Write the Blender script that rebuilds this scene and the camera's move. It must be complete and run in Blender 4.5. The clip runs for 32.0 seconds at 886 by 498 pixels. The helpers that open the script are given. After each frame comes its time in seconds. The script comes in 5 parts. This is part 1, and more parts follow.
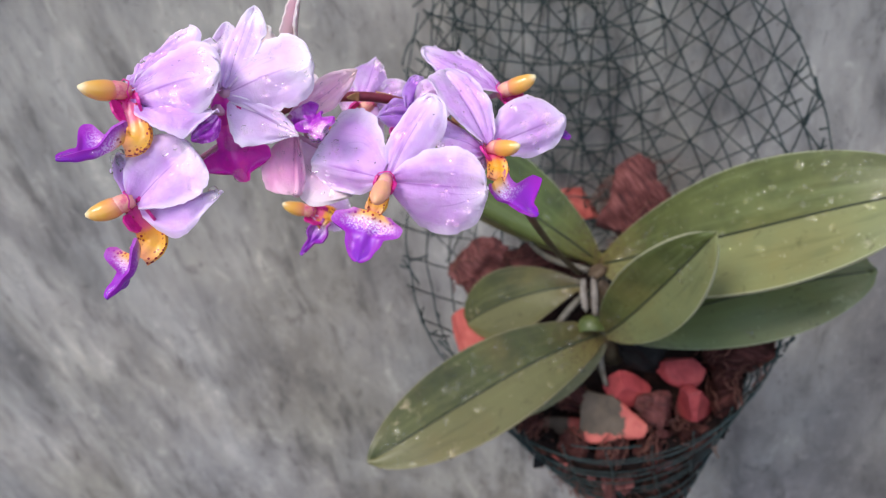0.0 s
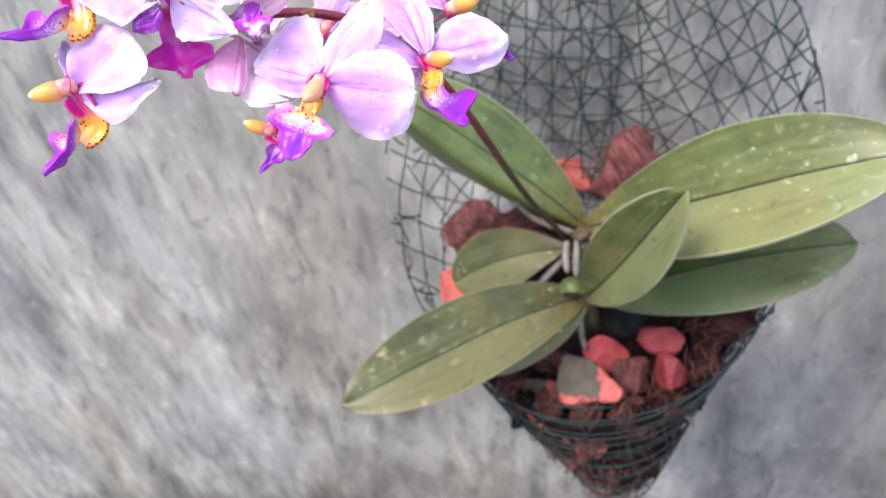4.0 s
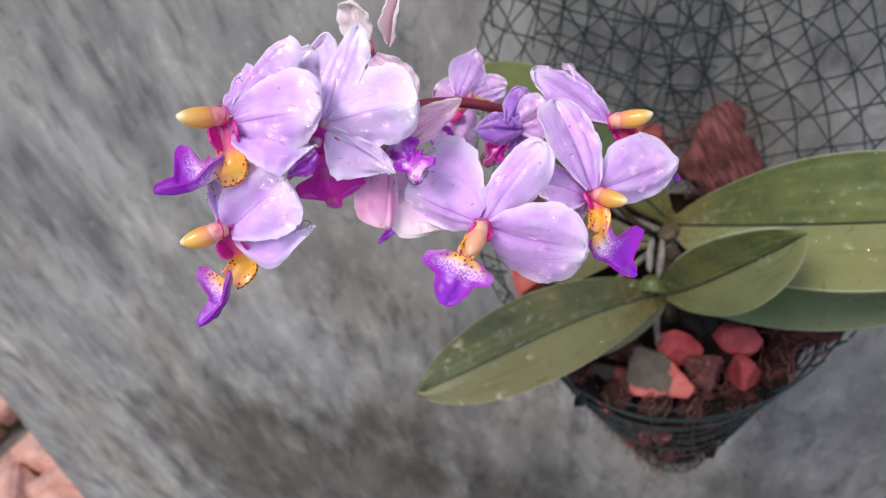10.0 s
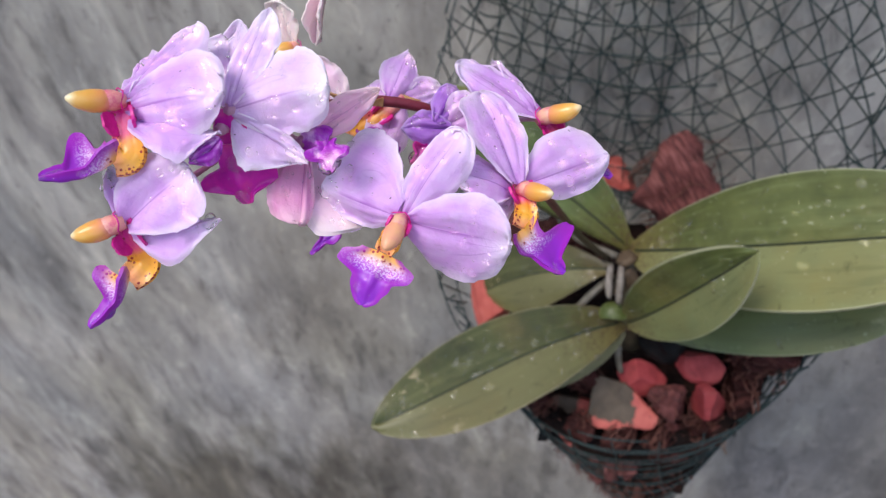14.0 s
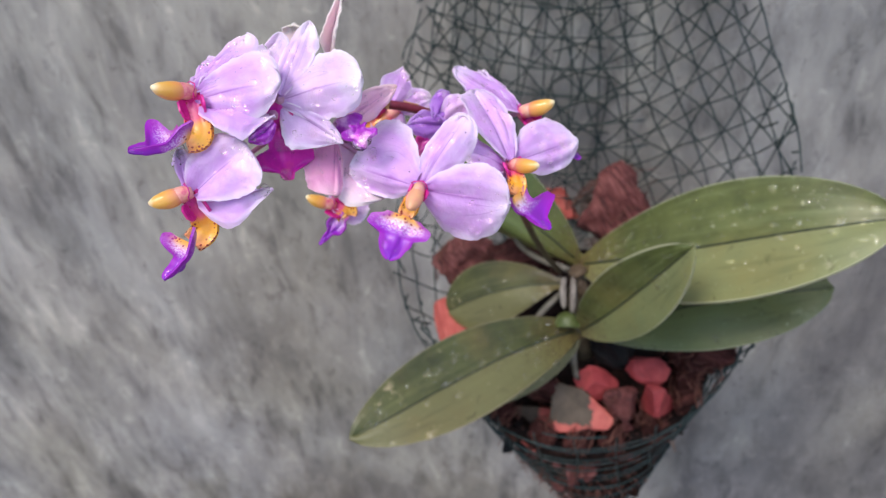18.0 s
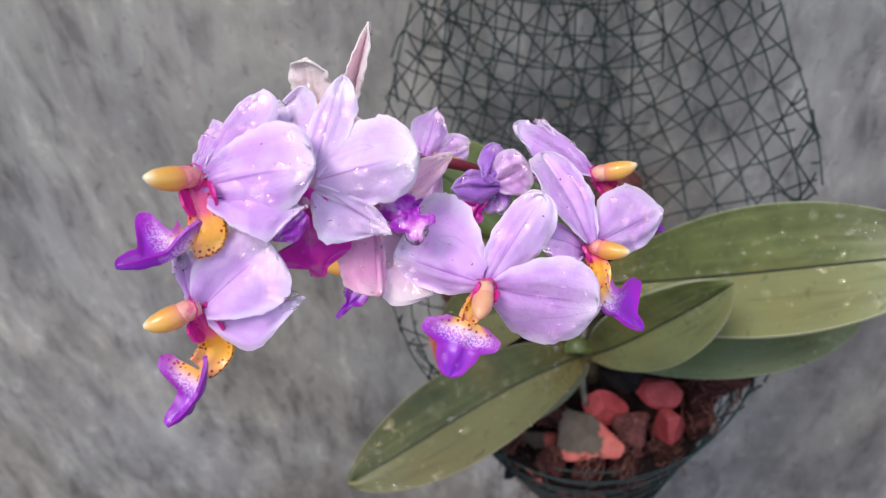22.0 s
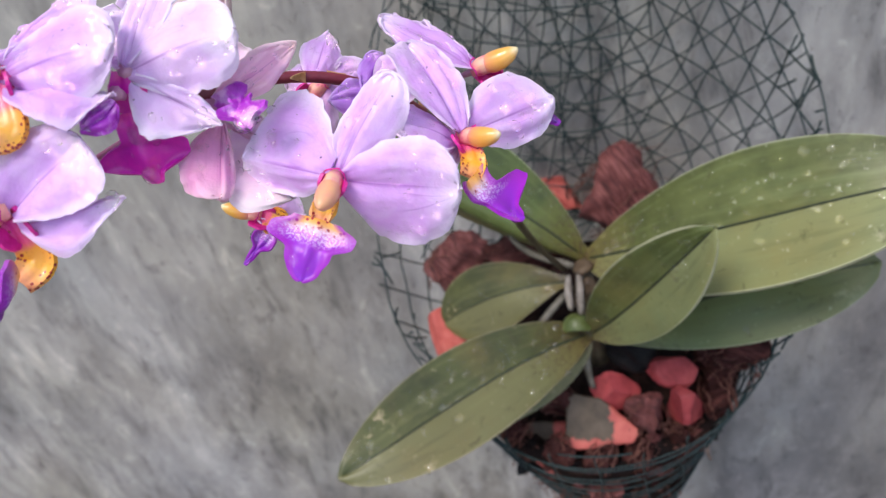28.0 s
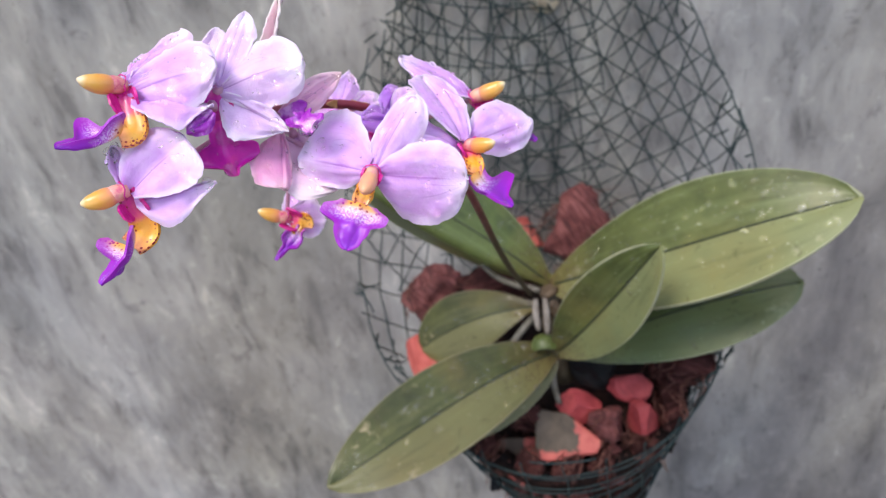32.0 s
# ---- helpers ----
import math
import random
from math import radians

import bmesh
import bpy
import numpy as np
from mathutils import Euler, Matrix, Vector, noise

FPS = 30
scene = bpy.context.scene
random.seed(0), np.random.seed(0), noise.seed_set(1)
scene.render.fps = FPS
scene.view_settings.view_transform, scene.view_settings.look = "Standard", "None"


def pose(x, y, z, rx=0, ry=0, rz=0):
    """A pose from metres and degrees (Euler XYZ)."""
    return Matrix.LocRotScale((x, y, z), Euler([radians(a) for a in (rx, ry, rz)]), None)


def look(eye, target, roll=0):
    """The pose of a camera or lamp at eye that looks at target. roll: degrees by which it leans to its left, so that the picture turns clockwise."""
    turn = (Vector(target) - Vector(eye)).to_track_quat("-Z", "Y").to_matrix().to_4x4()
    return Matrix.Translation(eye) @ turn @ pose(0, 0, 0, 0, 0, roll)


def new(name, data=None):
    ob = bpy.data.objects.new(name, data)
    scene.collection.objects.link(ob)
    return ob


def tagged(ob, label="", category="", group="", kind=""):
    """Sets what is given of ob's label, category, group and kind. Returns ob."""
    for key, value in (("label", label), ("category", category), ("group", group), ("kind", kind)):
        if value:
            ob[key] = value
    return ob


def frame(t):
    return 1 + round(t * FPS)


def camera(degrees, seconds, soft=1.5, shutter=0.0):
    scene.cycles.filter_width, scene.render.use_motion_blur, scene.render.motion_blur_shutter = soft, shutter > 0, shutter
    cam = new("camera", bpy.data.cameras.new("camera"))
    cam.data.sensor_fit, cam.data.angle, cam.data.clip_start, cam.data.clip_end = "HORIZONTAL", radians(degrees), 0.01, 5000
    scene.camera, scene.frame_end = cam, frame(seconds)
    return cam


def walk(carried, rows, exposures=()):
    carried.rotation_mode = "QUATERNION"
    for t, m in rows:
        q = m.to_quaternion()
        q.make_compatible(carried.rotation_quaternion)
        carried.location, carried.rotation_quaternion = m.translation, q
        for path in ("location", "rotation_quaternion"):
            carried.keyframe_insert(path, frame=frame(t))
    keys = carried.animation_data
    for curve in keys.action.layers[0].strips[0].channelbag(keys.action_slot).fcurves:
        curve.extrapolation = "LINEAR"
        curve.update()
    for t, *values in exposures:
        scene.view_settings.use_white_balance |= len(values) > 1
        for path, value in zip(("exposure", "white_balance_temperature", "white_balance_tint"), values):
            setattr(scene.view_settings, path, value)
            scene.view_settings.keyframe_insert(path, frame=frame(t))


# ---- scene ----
cam = camera(67.0, 32.0, 1.2)
PATH = [
    (0, (0.0283, -0.5010, 1.8873), (-0.5469, 1.0920, 0.8247), -15.33),
    (0.5, (0.0346, -0.4980, 1.8876), (-0.6001, 1.0680, 0.8171), -15.86),
    (1, (0.0427, -0.4990, 1.8832), (-0.6061, 1.0540, 0.8032), -15.59),
    (1.5, (0.0496, -0.5000, 1.8854), (-0.6308, 1.0380, 0.8040), -15.62),
    (2, (0.0537, -0.5010, 1.8852), (-0.6367, 1.0260, 0.7943), -14.96),
    (2.5, (0.0591, -0.5020, 1.8858), (-0.6473, 1.0150, 0.7901), -14.85),
    (4.5, (0.0406, -0.5190, 1.8651), (-0.5387, 1.0580, 0.7807), -12.59),
    (5, (0.0145, -0.5280, 1.8684), (-0.4721, 1.0560, 0.7481), -11.73),
    (5.5, (-0.0015, -0.5340, 1.8813), (-0.3781, 1.0710, 0.7493), -10.62),
    (6, (-0.0067, -0.5430, 1.8922), (-0.3288, 1.0110, 0.6748), -9.73),
    (6.5, (-0.0030, -0.5360, 1.9088), (-0.3500, 0.9560, 0.6226), -8.59),
    (7, (0.0004, -0.5240, 1.9172), (-0.4167, 0.9290, 0.6074), -8.48),
    (7.5, (-0.0018, -0.5160, 1.9240), (-0.4902, 0.9090, 0.6087), -9.00),
    (8, (0.0025, -0.5050, 1.9280), (-0.5222, 0.8980, 0.6023), -8.89),
    (8.5, (0.0073, -0.4960, 1.9266), (-0.6308, 0.8590, 0.6012), -12.33),
    (9, (0.0103, -0.4890, 1.9227), (-0.6707, 0.8430, 0.5960), -13.80),
    (9.5, (0.0129, -0.4830, 1.9209), (-0.7062, 0.8310, 0.5957), -14.83),
    (10, (0.0172, -0.4750, 1.9176), (-0.6937, 0.8500, 0.5994), -14.57),
    (10.5, (0.0242, -0.4670, 1.9166), (-0.6760, 0.8370, 0.5704), -13.78),
    (11, (0.0282, -0.4600, 1.9123), (-0.6408, 0.8480, 0.5552), -12.76),
    (11.5, (0.0312, -0.4560, 1.9156), (-0.6388, 0.8440, 0.5514), -12.26),
    (12, (0.0331, -0.4550, 1.9151), (-0.6440, 0.8450, 0.5550), -12.48),
    (12.5, (0.0326, -0.4570, 1.9132), (-0.6463, 0.8550, 0.5651), -12.60),
    (13, (0.0320, -0.4620, 1.9112), (-0.6420, 0.9010, 0.6127), -11.96),
    (13.5, (0.0300, -0.4680, 1.9077), (-0.6373, 0.9310, 0.6436), -11.87),
    (14, (0.0271, -0.4720, 1.9012), (-0.6312, 0.9620, 0.6720), -12.52),
    (14.5, (0.0284, -0.4780, 1.8987), (-0.6007, 1.0220, 0.7351), -11.45),
    (16.5, (0.0309, -0.4930, 1.8928), (-0.5465, 1.0430, 0.7497), -11.48),
    (17, (0.0264, -0.5080, 1.8952), (-0.5129, 1.0490, 0.7619), -10.87),
    (17.5, (0.0236, -0.5150, 1.9001), (-0.4971, 1.0510, 0.7699), -10.47),
    (18, (0.0197, -0.5160, 1.9044), (-0.4629, 1.0690, 0.7840), -9.94),
    (18.5, (0.0107, -0.5210, 1.9059), (-0.4414, 1.0780, 0.7934), -8.91),
    (19, (0.0018, -0.5300, 1.9147), (-0.4595, 1.0820, 0.8246), -8.52),
    (19.5, (-0.0009, -0.5270, 1.9051), (-0.4238, 1.0780, 0.7894), -7.66),
    (20, (0.0032, -0.5190, 1.9049), (-0.4126, 1.0840, 0.7852), -8.80),
    (20.5, (0.0002, -0.5150, 1.9016), (-0.4307, 1.0780, 0.7727), -9.27),
    (21, (-0.0084, -0.5090, 1.9010), (-0.4477, 1.0540, 0.7318), -10.01),
    (21.5, (-0.0128, -0.4900, 1.9001), (-0.3965, 1.0540, 0.6890), -8.96),
    (22, (-0.0117, -0.4740, 1.9113), (-0.3828, 1.0830, 0.7111), -8.65),
    (22.5, (-0.0133, -0.4700, 1.9128), (-0.4114, 1.0690, 0.6985), -9.18),
    (23, (-0.0108, -0.4710, 1.9069), (-0.4105, 1.0590, 0.6836), -9.38),
    (23.5, (-0.0064, -0.4820, 1.9004), (-0.4374, 1.0630, 0.7059), -9.57),
    (24, (-0.0012, -0.4850, 1.8968), (-0.4525, 1.0830, 0.7404), -10.89),
    (24.5, (-0.0005, -0.4860, 1.8883), (-0.4243, 1.1230, 0.7771), -10.02),
    (25, (0.0037, -0.4870, 1.8850), (-0.4109, 1.1300, 0.7836), -10.35),
    (25.5, (0.0044, -0.4890, 1.8838), (-0.4157, 1.1290, 0.7850), -10.42),
    (27.5, (0.0203, -0.4780, 1.8740), (-0.4825, 1.1120, 0.7698), -14.68),
    (28, (0.0225, -0.4730, 1.8744), (-0.4945, 1.1110, 0.7681), -15.38),
    (28.5, (0.0209, -0.4740, 1.8759), (-0.5034, 1.1120, 0.7769), -15.41),
    (29, (0.0158, -0.4810, 1.8764), (-0.5178, 1.1040, 0.7810), -15.06),
    (29.5, (0.0100, -0.4910, 1.8780), (-0.5322, 1.0940, 0.7851), -14.93),
    (30, (0.0121, -0.5010, 1.8816), (-0.5135, 1.1110, 0.8214), -15.00),
    (30.5, (0.0152, -0.5140, 1.8744), (-0.4580, 1.1180, 0.8190), -13.64),
    (31, (0.0150, -0.5200, 1.8735), (-0.4113, 1.1370, 0.8368), -12.65),
    (31.5, (0.0159, -0.5190, 1.8805), (-0.3920, 1.1570, 0.8677), -13.10),
    (32, (0.0187, -0.5190, 1.8828), (-0.3648, 1.1780, 0.8973), -12.64),
]
walk(cam, [(t, look(eye, target, roll)) for t, eye, target, roll in PATH],
     [(0, 0.8), (2.5, 0.9), (4.5, 1.65), (6.5, 1.5), (7.2, 1.15), (8, 0.74), (9, 0.72), (12, 0.68), (13, 0.67), (16.5, 0.8), (18, 0.78), (19, 0.86), (20.5, 0.84), (21, 0.86), (21.5, 0.74), (23, 0.62), (24, 0.62), (25, 0.70), (28, 0.88), (30, 0.92), (31, 1.03), (32, 0.97)])

# the lens is focused on the flowers
cam.data.dof.use_dof = True
cam.data.dof.focus_distance, cam.data.dof.aperture_fstop = 0.152, 20.0

# ---- light ----
world = bpy.data.worlds.new("sky")
scene.world = world
world.use_nodes = True
wn = world.node_tree
sky = wn.nodes.new("ShaderNodeTexSky")
sky.sky_type = "NISHITA"
sky.sun_disc = False
sky.sun_elevation, sky.sun_rotation = radians(58), radians(150)
wn.links.new(sky.outputs[0], wn.nodes["Background"].inputs[0])
wn.nodes["Background"].inputs[1].default_value = 0.12
sun = new("sun", bpy.data.lights.new("sun", "SUN"))
sun.data.energy, sun.data.angle, sun.data.color = 1.6, radians(24), (1.0, 0.94, 0.86)
sun.matrix_world = look((0, 0, 5), (0.28 * 3, 0.42 * 3, 5 - 0.86 * 3))


# ---- materials ----
def material(name, rough=0.6, metal=0.0):
    m = bpy.data.materials.new(name)
    m.use_nodes = True
    b = m.node_tree.nodes["Principled BSDF"]
    b.inputs["Roughness"].default_value = rough
    b.inputs["Metallic"].default_value = metal
    return m, m.node_tree, b


def node(nt, kind, **sets):
    n = nt.nodes.new(kind)
    for k, v in sets.items():
        n.inputs[k.replace("_", " ")].default_value = v
    return n


def noise_tex(nt, scale, detail=5, rough=0.55, vec=None, coord="Object", dist=0.0, stretch=None, turn=None):
    t = node(nt, "ShaderNodeTexNoise", Scale=scale, Detail=detail, Roughness=rough, Distortion=dist)
    src = vec
    if src is None:
        src = nt.nodes.new("ShaderNodeTexCoord").outputs[coord]
    if turn:
        rot = nt.nodes.new("ShaderNodeMapping")
        rot.inputs["Rotation"].default_value = turn
        nt.links.new(src, rot.inputs["Vector"])
        src = rot.outputs[0]
    if stretch:
        mp = nt.nodes.new("ShaderNodeMapping")
        mp.inputs["Scale"].default_value = stretch
        nt.links.new(src, mp.inputs["Vector"])
        src = mp.outputs[0]
    nt.links.new(src, t.inputs["Vector"])
    return t.outputs["Fac"]


def ramp(nt, fac, stops):
    r = nt.nodes.new("ShaderNodeValToRGB")
    els = r.color_ramp.elements
    while len(els) < len(stops):
        els.new(0.5)
    for e, (p, c) in zip(els, stops):
        e.position, e.color = p, (*c, 1)
    nt.links.new(fac, r.inputs[0])
    return r.outputs[0]


def mix(nt, fac, a, b, mode="MIX"):
    n = nt.nodes.new("ShaderNodeMix")
    n.data_type, n.blend_type = "RGBA", mode
    for sock, v in ((0, fac), (6, a), (7, b)):
        if isinstance(v, (int, float)):
            n.inputs[sock].default_value = v
        elif isinstance(v, tuple):
            n.inputs[sock].default_value = (*v, 1)
        else:
            nt.links.new(v, n.inputs[sock])
    return n.outputs[2]


def maths(nt, op, a, b=0.0):
    n = nt.nodes.new("ShaderNodeMath")
    n.operation = op
    for i, v in enumerate((a, b)):
        if isinstance(v, (int, float)):
            n.inputs[i].default_value = v
        else:
            nt.links.new(v, n.inputs[i])
    return n.outputs[0]


def bump(nt, b, height, strength, dist):
    n = node(nt, "ShaderNodeBump", Strength=strength, Distance=dist)
    nt.links.new(height, n.inputs["Height"])
    nt.links.new(n.outputs[0], b.inputs["Normal"])


def uv_axes(nt):
    uv = nt.nodes.new("ShaderNodeUVMap")
    sp = nt.nodes.new("ShaderNodeSeparateXYZ")
    nt.links.new(uv.outputs[0], sp.inputs[0])
    return sp.outputs[0], sp.outputs[1], uv.outputs[0]


def cement():
    m, nt, b = material("weathered_cement_plaster", 0.75)
    big = noise_tex(nt, 3.0, 4, 0.55, dist=0.2)
    tint = noise_tex(nt, 4.5, 3, 0.5, stretch=(1.0, 1.0, 0.6))
    cloud = noise_tex(nt, 11, 7, 0.62, stretch=(1.0, 1.0, 0.55), turn=(0, radians(-4), 0), dist=0.45)
    streak = noise_tex(nt, 34, 7, 0.62, stretch=(1.0, 1.0, 0.33), turn=(0, radians(-4), 0), dist=0.4)
    where = noise_tex(nt, 5, 3, 0.5)
    patch = noise_tex(nt, 46, 10, 0.72, stretch=(1.0, 1.0, 0.65), turn=(0, radians(-5), 0), dist=0.8)
    fine = noise_tex(nt, 150, 9, 0.74, stretch=(1.0, 1.0, 0.5), turn=(0, radians(-5), 0), dist=0.8)
    pits = noise_tex(nt, 260, 5, 0.7, dist=0.4)
    grit = noise_tex(nt, 900, 4, 0.6)
    c = ramp(nt, cloud, [(0.30, (0.190, 0.180, 0.178)), (0.42, (0.275, 0.262, 0.254)), (0.54, (0.365, 0.349, 0.334)), (0.68, (0.45, 0.434, 0.412))])
    marks = ramp(nt, streak, [(0.36, (0.52, 0.51, 0.52)), (0.43, (0.82, 0.82, 0.82)), (0.50, (1.0, 1.0, 1.0)), (0.58, (1.06, 1.06, 1.05)), (0.64, (1.32, 1.32, 1.30))])
    c = mix(nt, ramp(nt, where, [(0.38, (0.35, 0.35, 0.35)), (0.56, (1, 1, 1))]), c, mix(nt, 1.0, c, marks, "MULTIPLY"))
    c = mix(nt, 1.0, c, ramp(nt, big, [(0.34, (0.84, 0.83, 0.83)), (0.46, (0.98, 0.965, 0.93)), (0.56, (1.03, 1.0, 0.98)), (0.68, (1.08, 1.06, 1.05))]), "MULTIPLY")
    c = mix(nt, 1.0, c, ramp(nt, tint, [(0.36, (0.97, 0.98, 1.01)), (0.50, (1.0, 0.985, 0.97)), (0.64, (1.04, 1.01, 0.94))]), "MULTIPLY")
    c = mix(nt, 0.9, c, ramp(nt, patch, [(0.35, (0.60, 0.59, 0.61)), (0.42, (0.95, 0.95, 0.95)), (0.58, (1.0, 1.0, 1.0)), (0.64, (1.32, 1.32, 1.29))]), "MULTIPLY")
    c = mix(nt, 0.8, c, ramp(nt, fine, [(0.34, (0.42, 0.41, 0.41)), (0.40, (1, 1, 1)), (0.62, (1, 1, 1)), (0.69, (1.40, 1.40, 1.38))]), "MULTIPLY")
    c = mix(nt, 0.9, c, ramp(nt, pits, [(0.255, (0.22, 0.21, 0.21)), (0.285, (1, 1, 1)), (0.74, (1, 1, 1)), (0.77, (1.6, 1.55, 1.5))]), "MULTIPLY")
    # ragged darker patches: brown stain low down, bluish and grey ones round the basket
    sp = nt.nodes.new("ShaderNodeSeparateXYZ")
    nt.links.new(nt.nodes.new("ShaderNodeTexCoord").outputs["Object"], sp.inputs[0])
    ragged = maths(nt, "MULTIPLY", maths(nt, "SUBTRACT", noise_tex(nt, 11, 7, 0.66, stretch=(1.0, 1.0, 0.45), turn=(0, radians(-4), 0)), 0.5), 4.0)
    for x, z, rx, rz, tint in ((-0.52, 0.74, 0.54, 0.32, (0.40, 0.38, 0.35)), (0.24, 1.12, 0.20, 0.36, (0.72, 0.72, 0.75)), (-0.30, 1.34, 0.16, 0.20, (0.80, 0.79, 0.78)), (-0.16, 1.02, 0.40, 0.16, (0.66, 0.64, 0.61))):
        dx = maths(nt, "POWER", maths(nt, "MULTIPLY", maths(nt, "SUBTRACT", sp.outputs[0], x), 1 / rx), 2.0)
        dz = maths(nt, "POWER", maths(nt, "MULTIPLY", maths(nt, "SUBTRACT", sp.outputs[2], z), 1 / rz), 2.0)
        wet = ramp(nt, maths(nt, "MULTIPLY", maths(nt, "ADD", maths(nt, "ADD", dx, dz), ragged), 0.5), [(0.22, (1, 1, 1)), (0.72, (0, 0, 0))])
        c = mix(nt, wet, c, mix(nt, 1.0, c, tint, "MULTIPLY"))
    nt.links.new(c, b.inputs["Base Color"])
    bump(nt, b, maths(nt, "ADD", maths(nt, "ADD", fine, patch), maths(nt, "MULTIPLY", grit, 0.3)), 0.6, 0.002)
    return m


def petal_mat(name, pale, body, vein, back):
    m, nt, b = material(name, 0.52)
    u, v, uv = uv_axes(nt)
    across = maths(nt, "ABSOLUTE", maths(nt, "SUBTRACT", v, 0.5))
    warp = noise_tex(nt, 90, 3, 0.5)
    deep = tuple(0.45 * p + 0.55 * q for p, q in zip(vein, body))
    along = maths(nt, "ADD", u, maths(nt, "MULTIPLY", maths(nt, "SUBTRACT", warp, 0.5), 0.5))
    c = ramp(nt, along, [(0.0, deep), (0.10, body), (0.50, body), (0.95, pale)])
    edge = ramp(nt, maths(nt, "ADD", across, maths(nt, "MULTIPLY", maths(nt, "SUBTRACT", warp, 0.5), 0.2)), [(0.36, (0, 0, 0)), (0.5, (0.8, 0.8, 0.8))])
    c = mix(nt, edge, c, pale)
    blot = noise_tex(nt, 160, 4, 0.55)
    c = mix(nt, ramp(nt, blot, [(0.45, (0, 0, 0)), (0.75, (0.6, 0.6, 0.6))]), c, back)
    stain = noise_tex(nt, 58, 3, 0.55)
    c = mix(nt, ramp(nt, stain, [(0.52, (0, 0, 0)), (0.74, (0.35, 0.35, 0.35))]), c, deep)
    speck = ramp(nt, noise_tex(nt, 760, 1, 0.4), [(0.80, (0, 0, 0)), (0.815, (0.8, 0.8, 0.8))])
    c = mix(nt, speck, c, (0.05, 0.02, 0.04))
    fan = nt.nodes.new("ShaderNodeMapping")
    fan.inputs["Scale"].default_value = (1.6, 26, 1)
    nt.links.new(uv, fan.inputs["Vector"])
    veins = noise_tex(nt, 1.0, 5, 0.6, vec=fan.outputs[0], dist=0.4)
    vm = ramp(nt, veins, [(0.34, (1, 1, 1)), (0.44, (0, 0, 0))])
    c = mix(nt, mix(nt, 0.10, (0, 0, 0), vm), c, vein)
    # a few long creases, broken along their length
    cr = nt.nodes.new("ShaderNodeMapping")
    cr.inputs["Scale"].default_value = (1.0, 4.5, 1)
    nt.links.new(uv, cr.inputs["Vector"])
    crn = noise_tex(nt, 1.0, 2, 0.5, vec=cr.outputs[0], dist=0.7)
    line = ramp(nt, maths(nt, "ABSOLUTE", maths(nt, "SUBTRACT", crn, 0.5)), [(0.0, (1, 1, 1)), (0.022, (0, 0, 0))])
    here = ramp(nt, noise_tex(nt, 70, 2, 0.5), [(0.50, (0, 0, 0)), (0.60, (1, 1, 1))])
    mid = ramp(nt, across, [(0.10, (1, 1, 1)), (0.36, (0, 0, 0))])
    crease = mix(nt, 1.0, mix(nt, 1.0, line, here, "MULTIPLY"), mid, "MULTIPLY")
    c = mix(nt, mix(nt, 0.5, (0, 0, 0), crease), c, vein)
    seam = ramp(nt, across, [(0.0, (0.7, 0.7, 0.7)), (0.022, (0, 0, 0))])
    inner = ramp(nt, along, [(0.0, (1, 1, 1)), (0.42, (0.9, 0.9, 0.9)), (0.66, (0, 0, 0))])
    c = mix(nt, mix(nt, 1.0, seam, inner, "MULTIPLY"), c, vein)
    nt.links.new(c, b.inputs["Base Color"])
    b.inputs["Subsurface Weight"].default_value = 0.30
    b.inputs["Subsurface Scale"].default_value = 1.0
    b.inputs["Subsurface Radius"].default_value = (0.0030, 0.0022, 0.0032)
    # wet streaks: a thin rippled film of water in patches
    wet = noise_tex(nt, 330, 4, 0.6, dist=0.5)
    film_of_water = ramp(nt, noise_tex(nt, 300, 3, 0.6), [(0.57, (0, 0, 0)), (0.61, (0.9, 0.9, 0.9))])
    nt.links.new(film_of_water, b.inputs["Coat Weight"])
    b.inputs["Coat Roughness"].default_value = 0.05
    rip = nt.nodes.new("ShaderNodeBump")
    rip.inputs["Strength"].default_value, rip.inputs["Distance"].default_value = 0.8, 0.0008
    nt.links.new(noise_tex(nt, 900, 3, 0.6, dist=1.2), rip.inputs["Height"])
    nt.links.new(rip.outputs[0], b.inputs["Coat Normal"])
    bump(nt, b, maths(nt, "ADD", maths(nt, "MULTIPLY", wet, 0.8), maths(nt, "ADD", maths(nt, "MULTIPLY", veins, 0.14), maths(nt, "MULTIPLY", crn, 0.5))), 0.45, 0.0009)
    return m


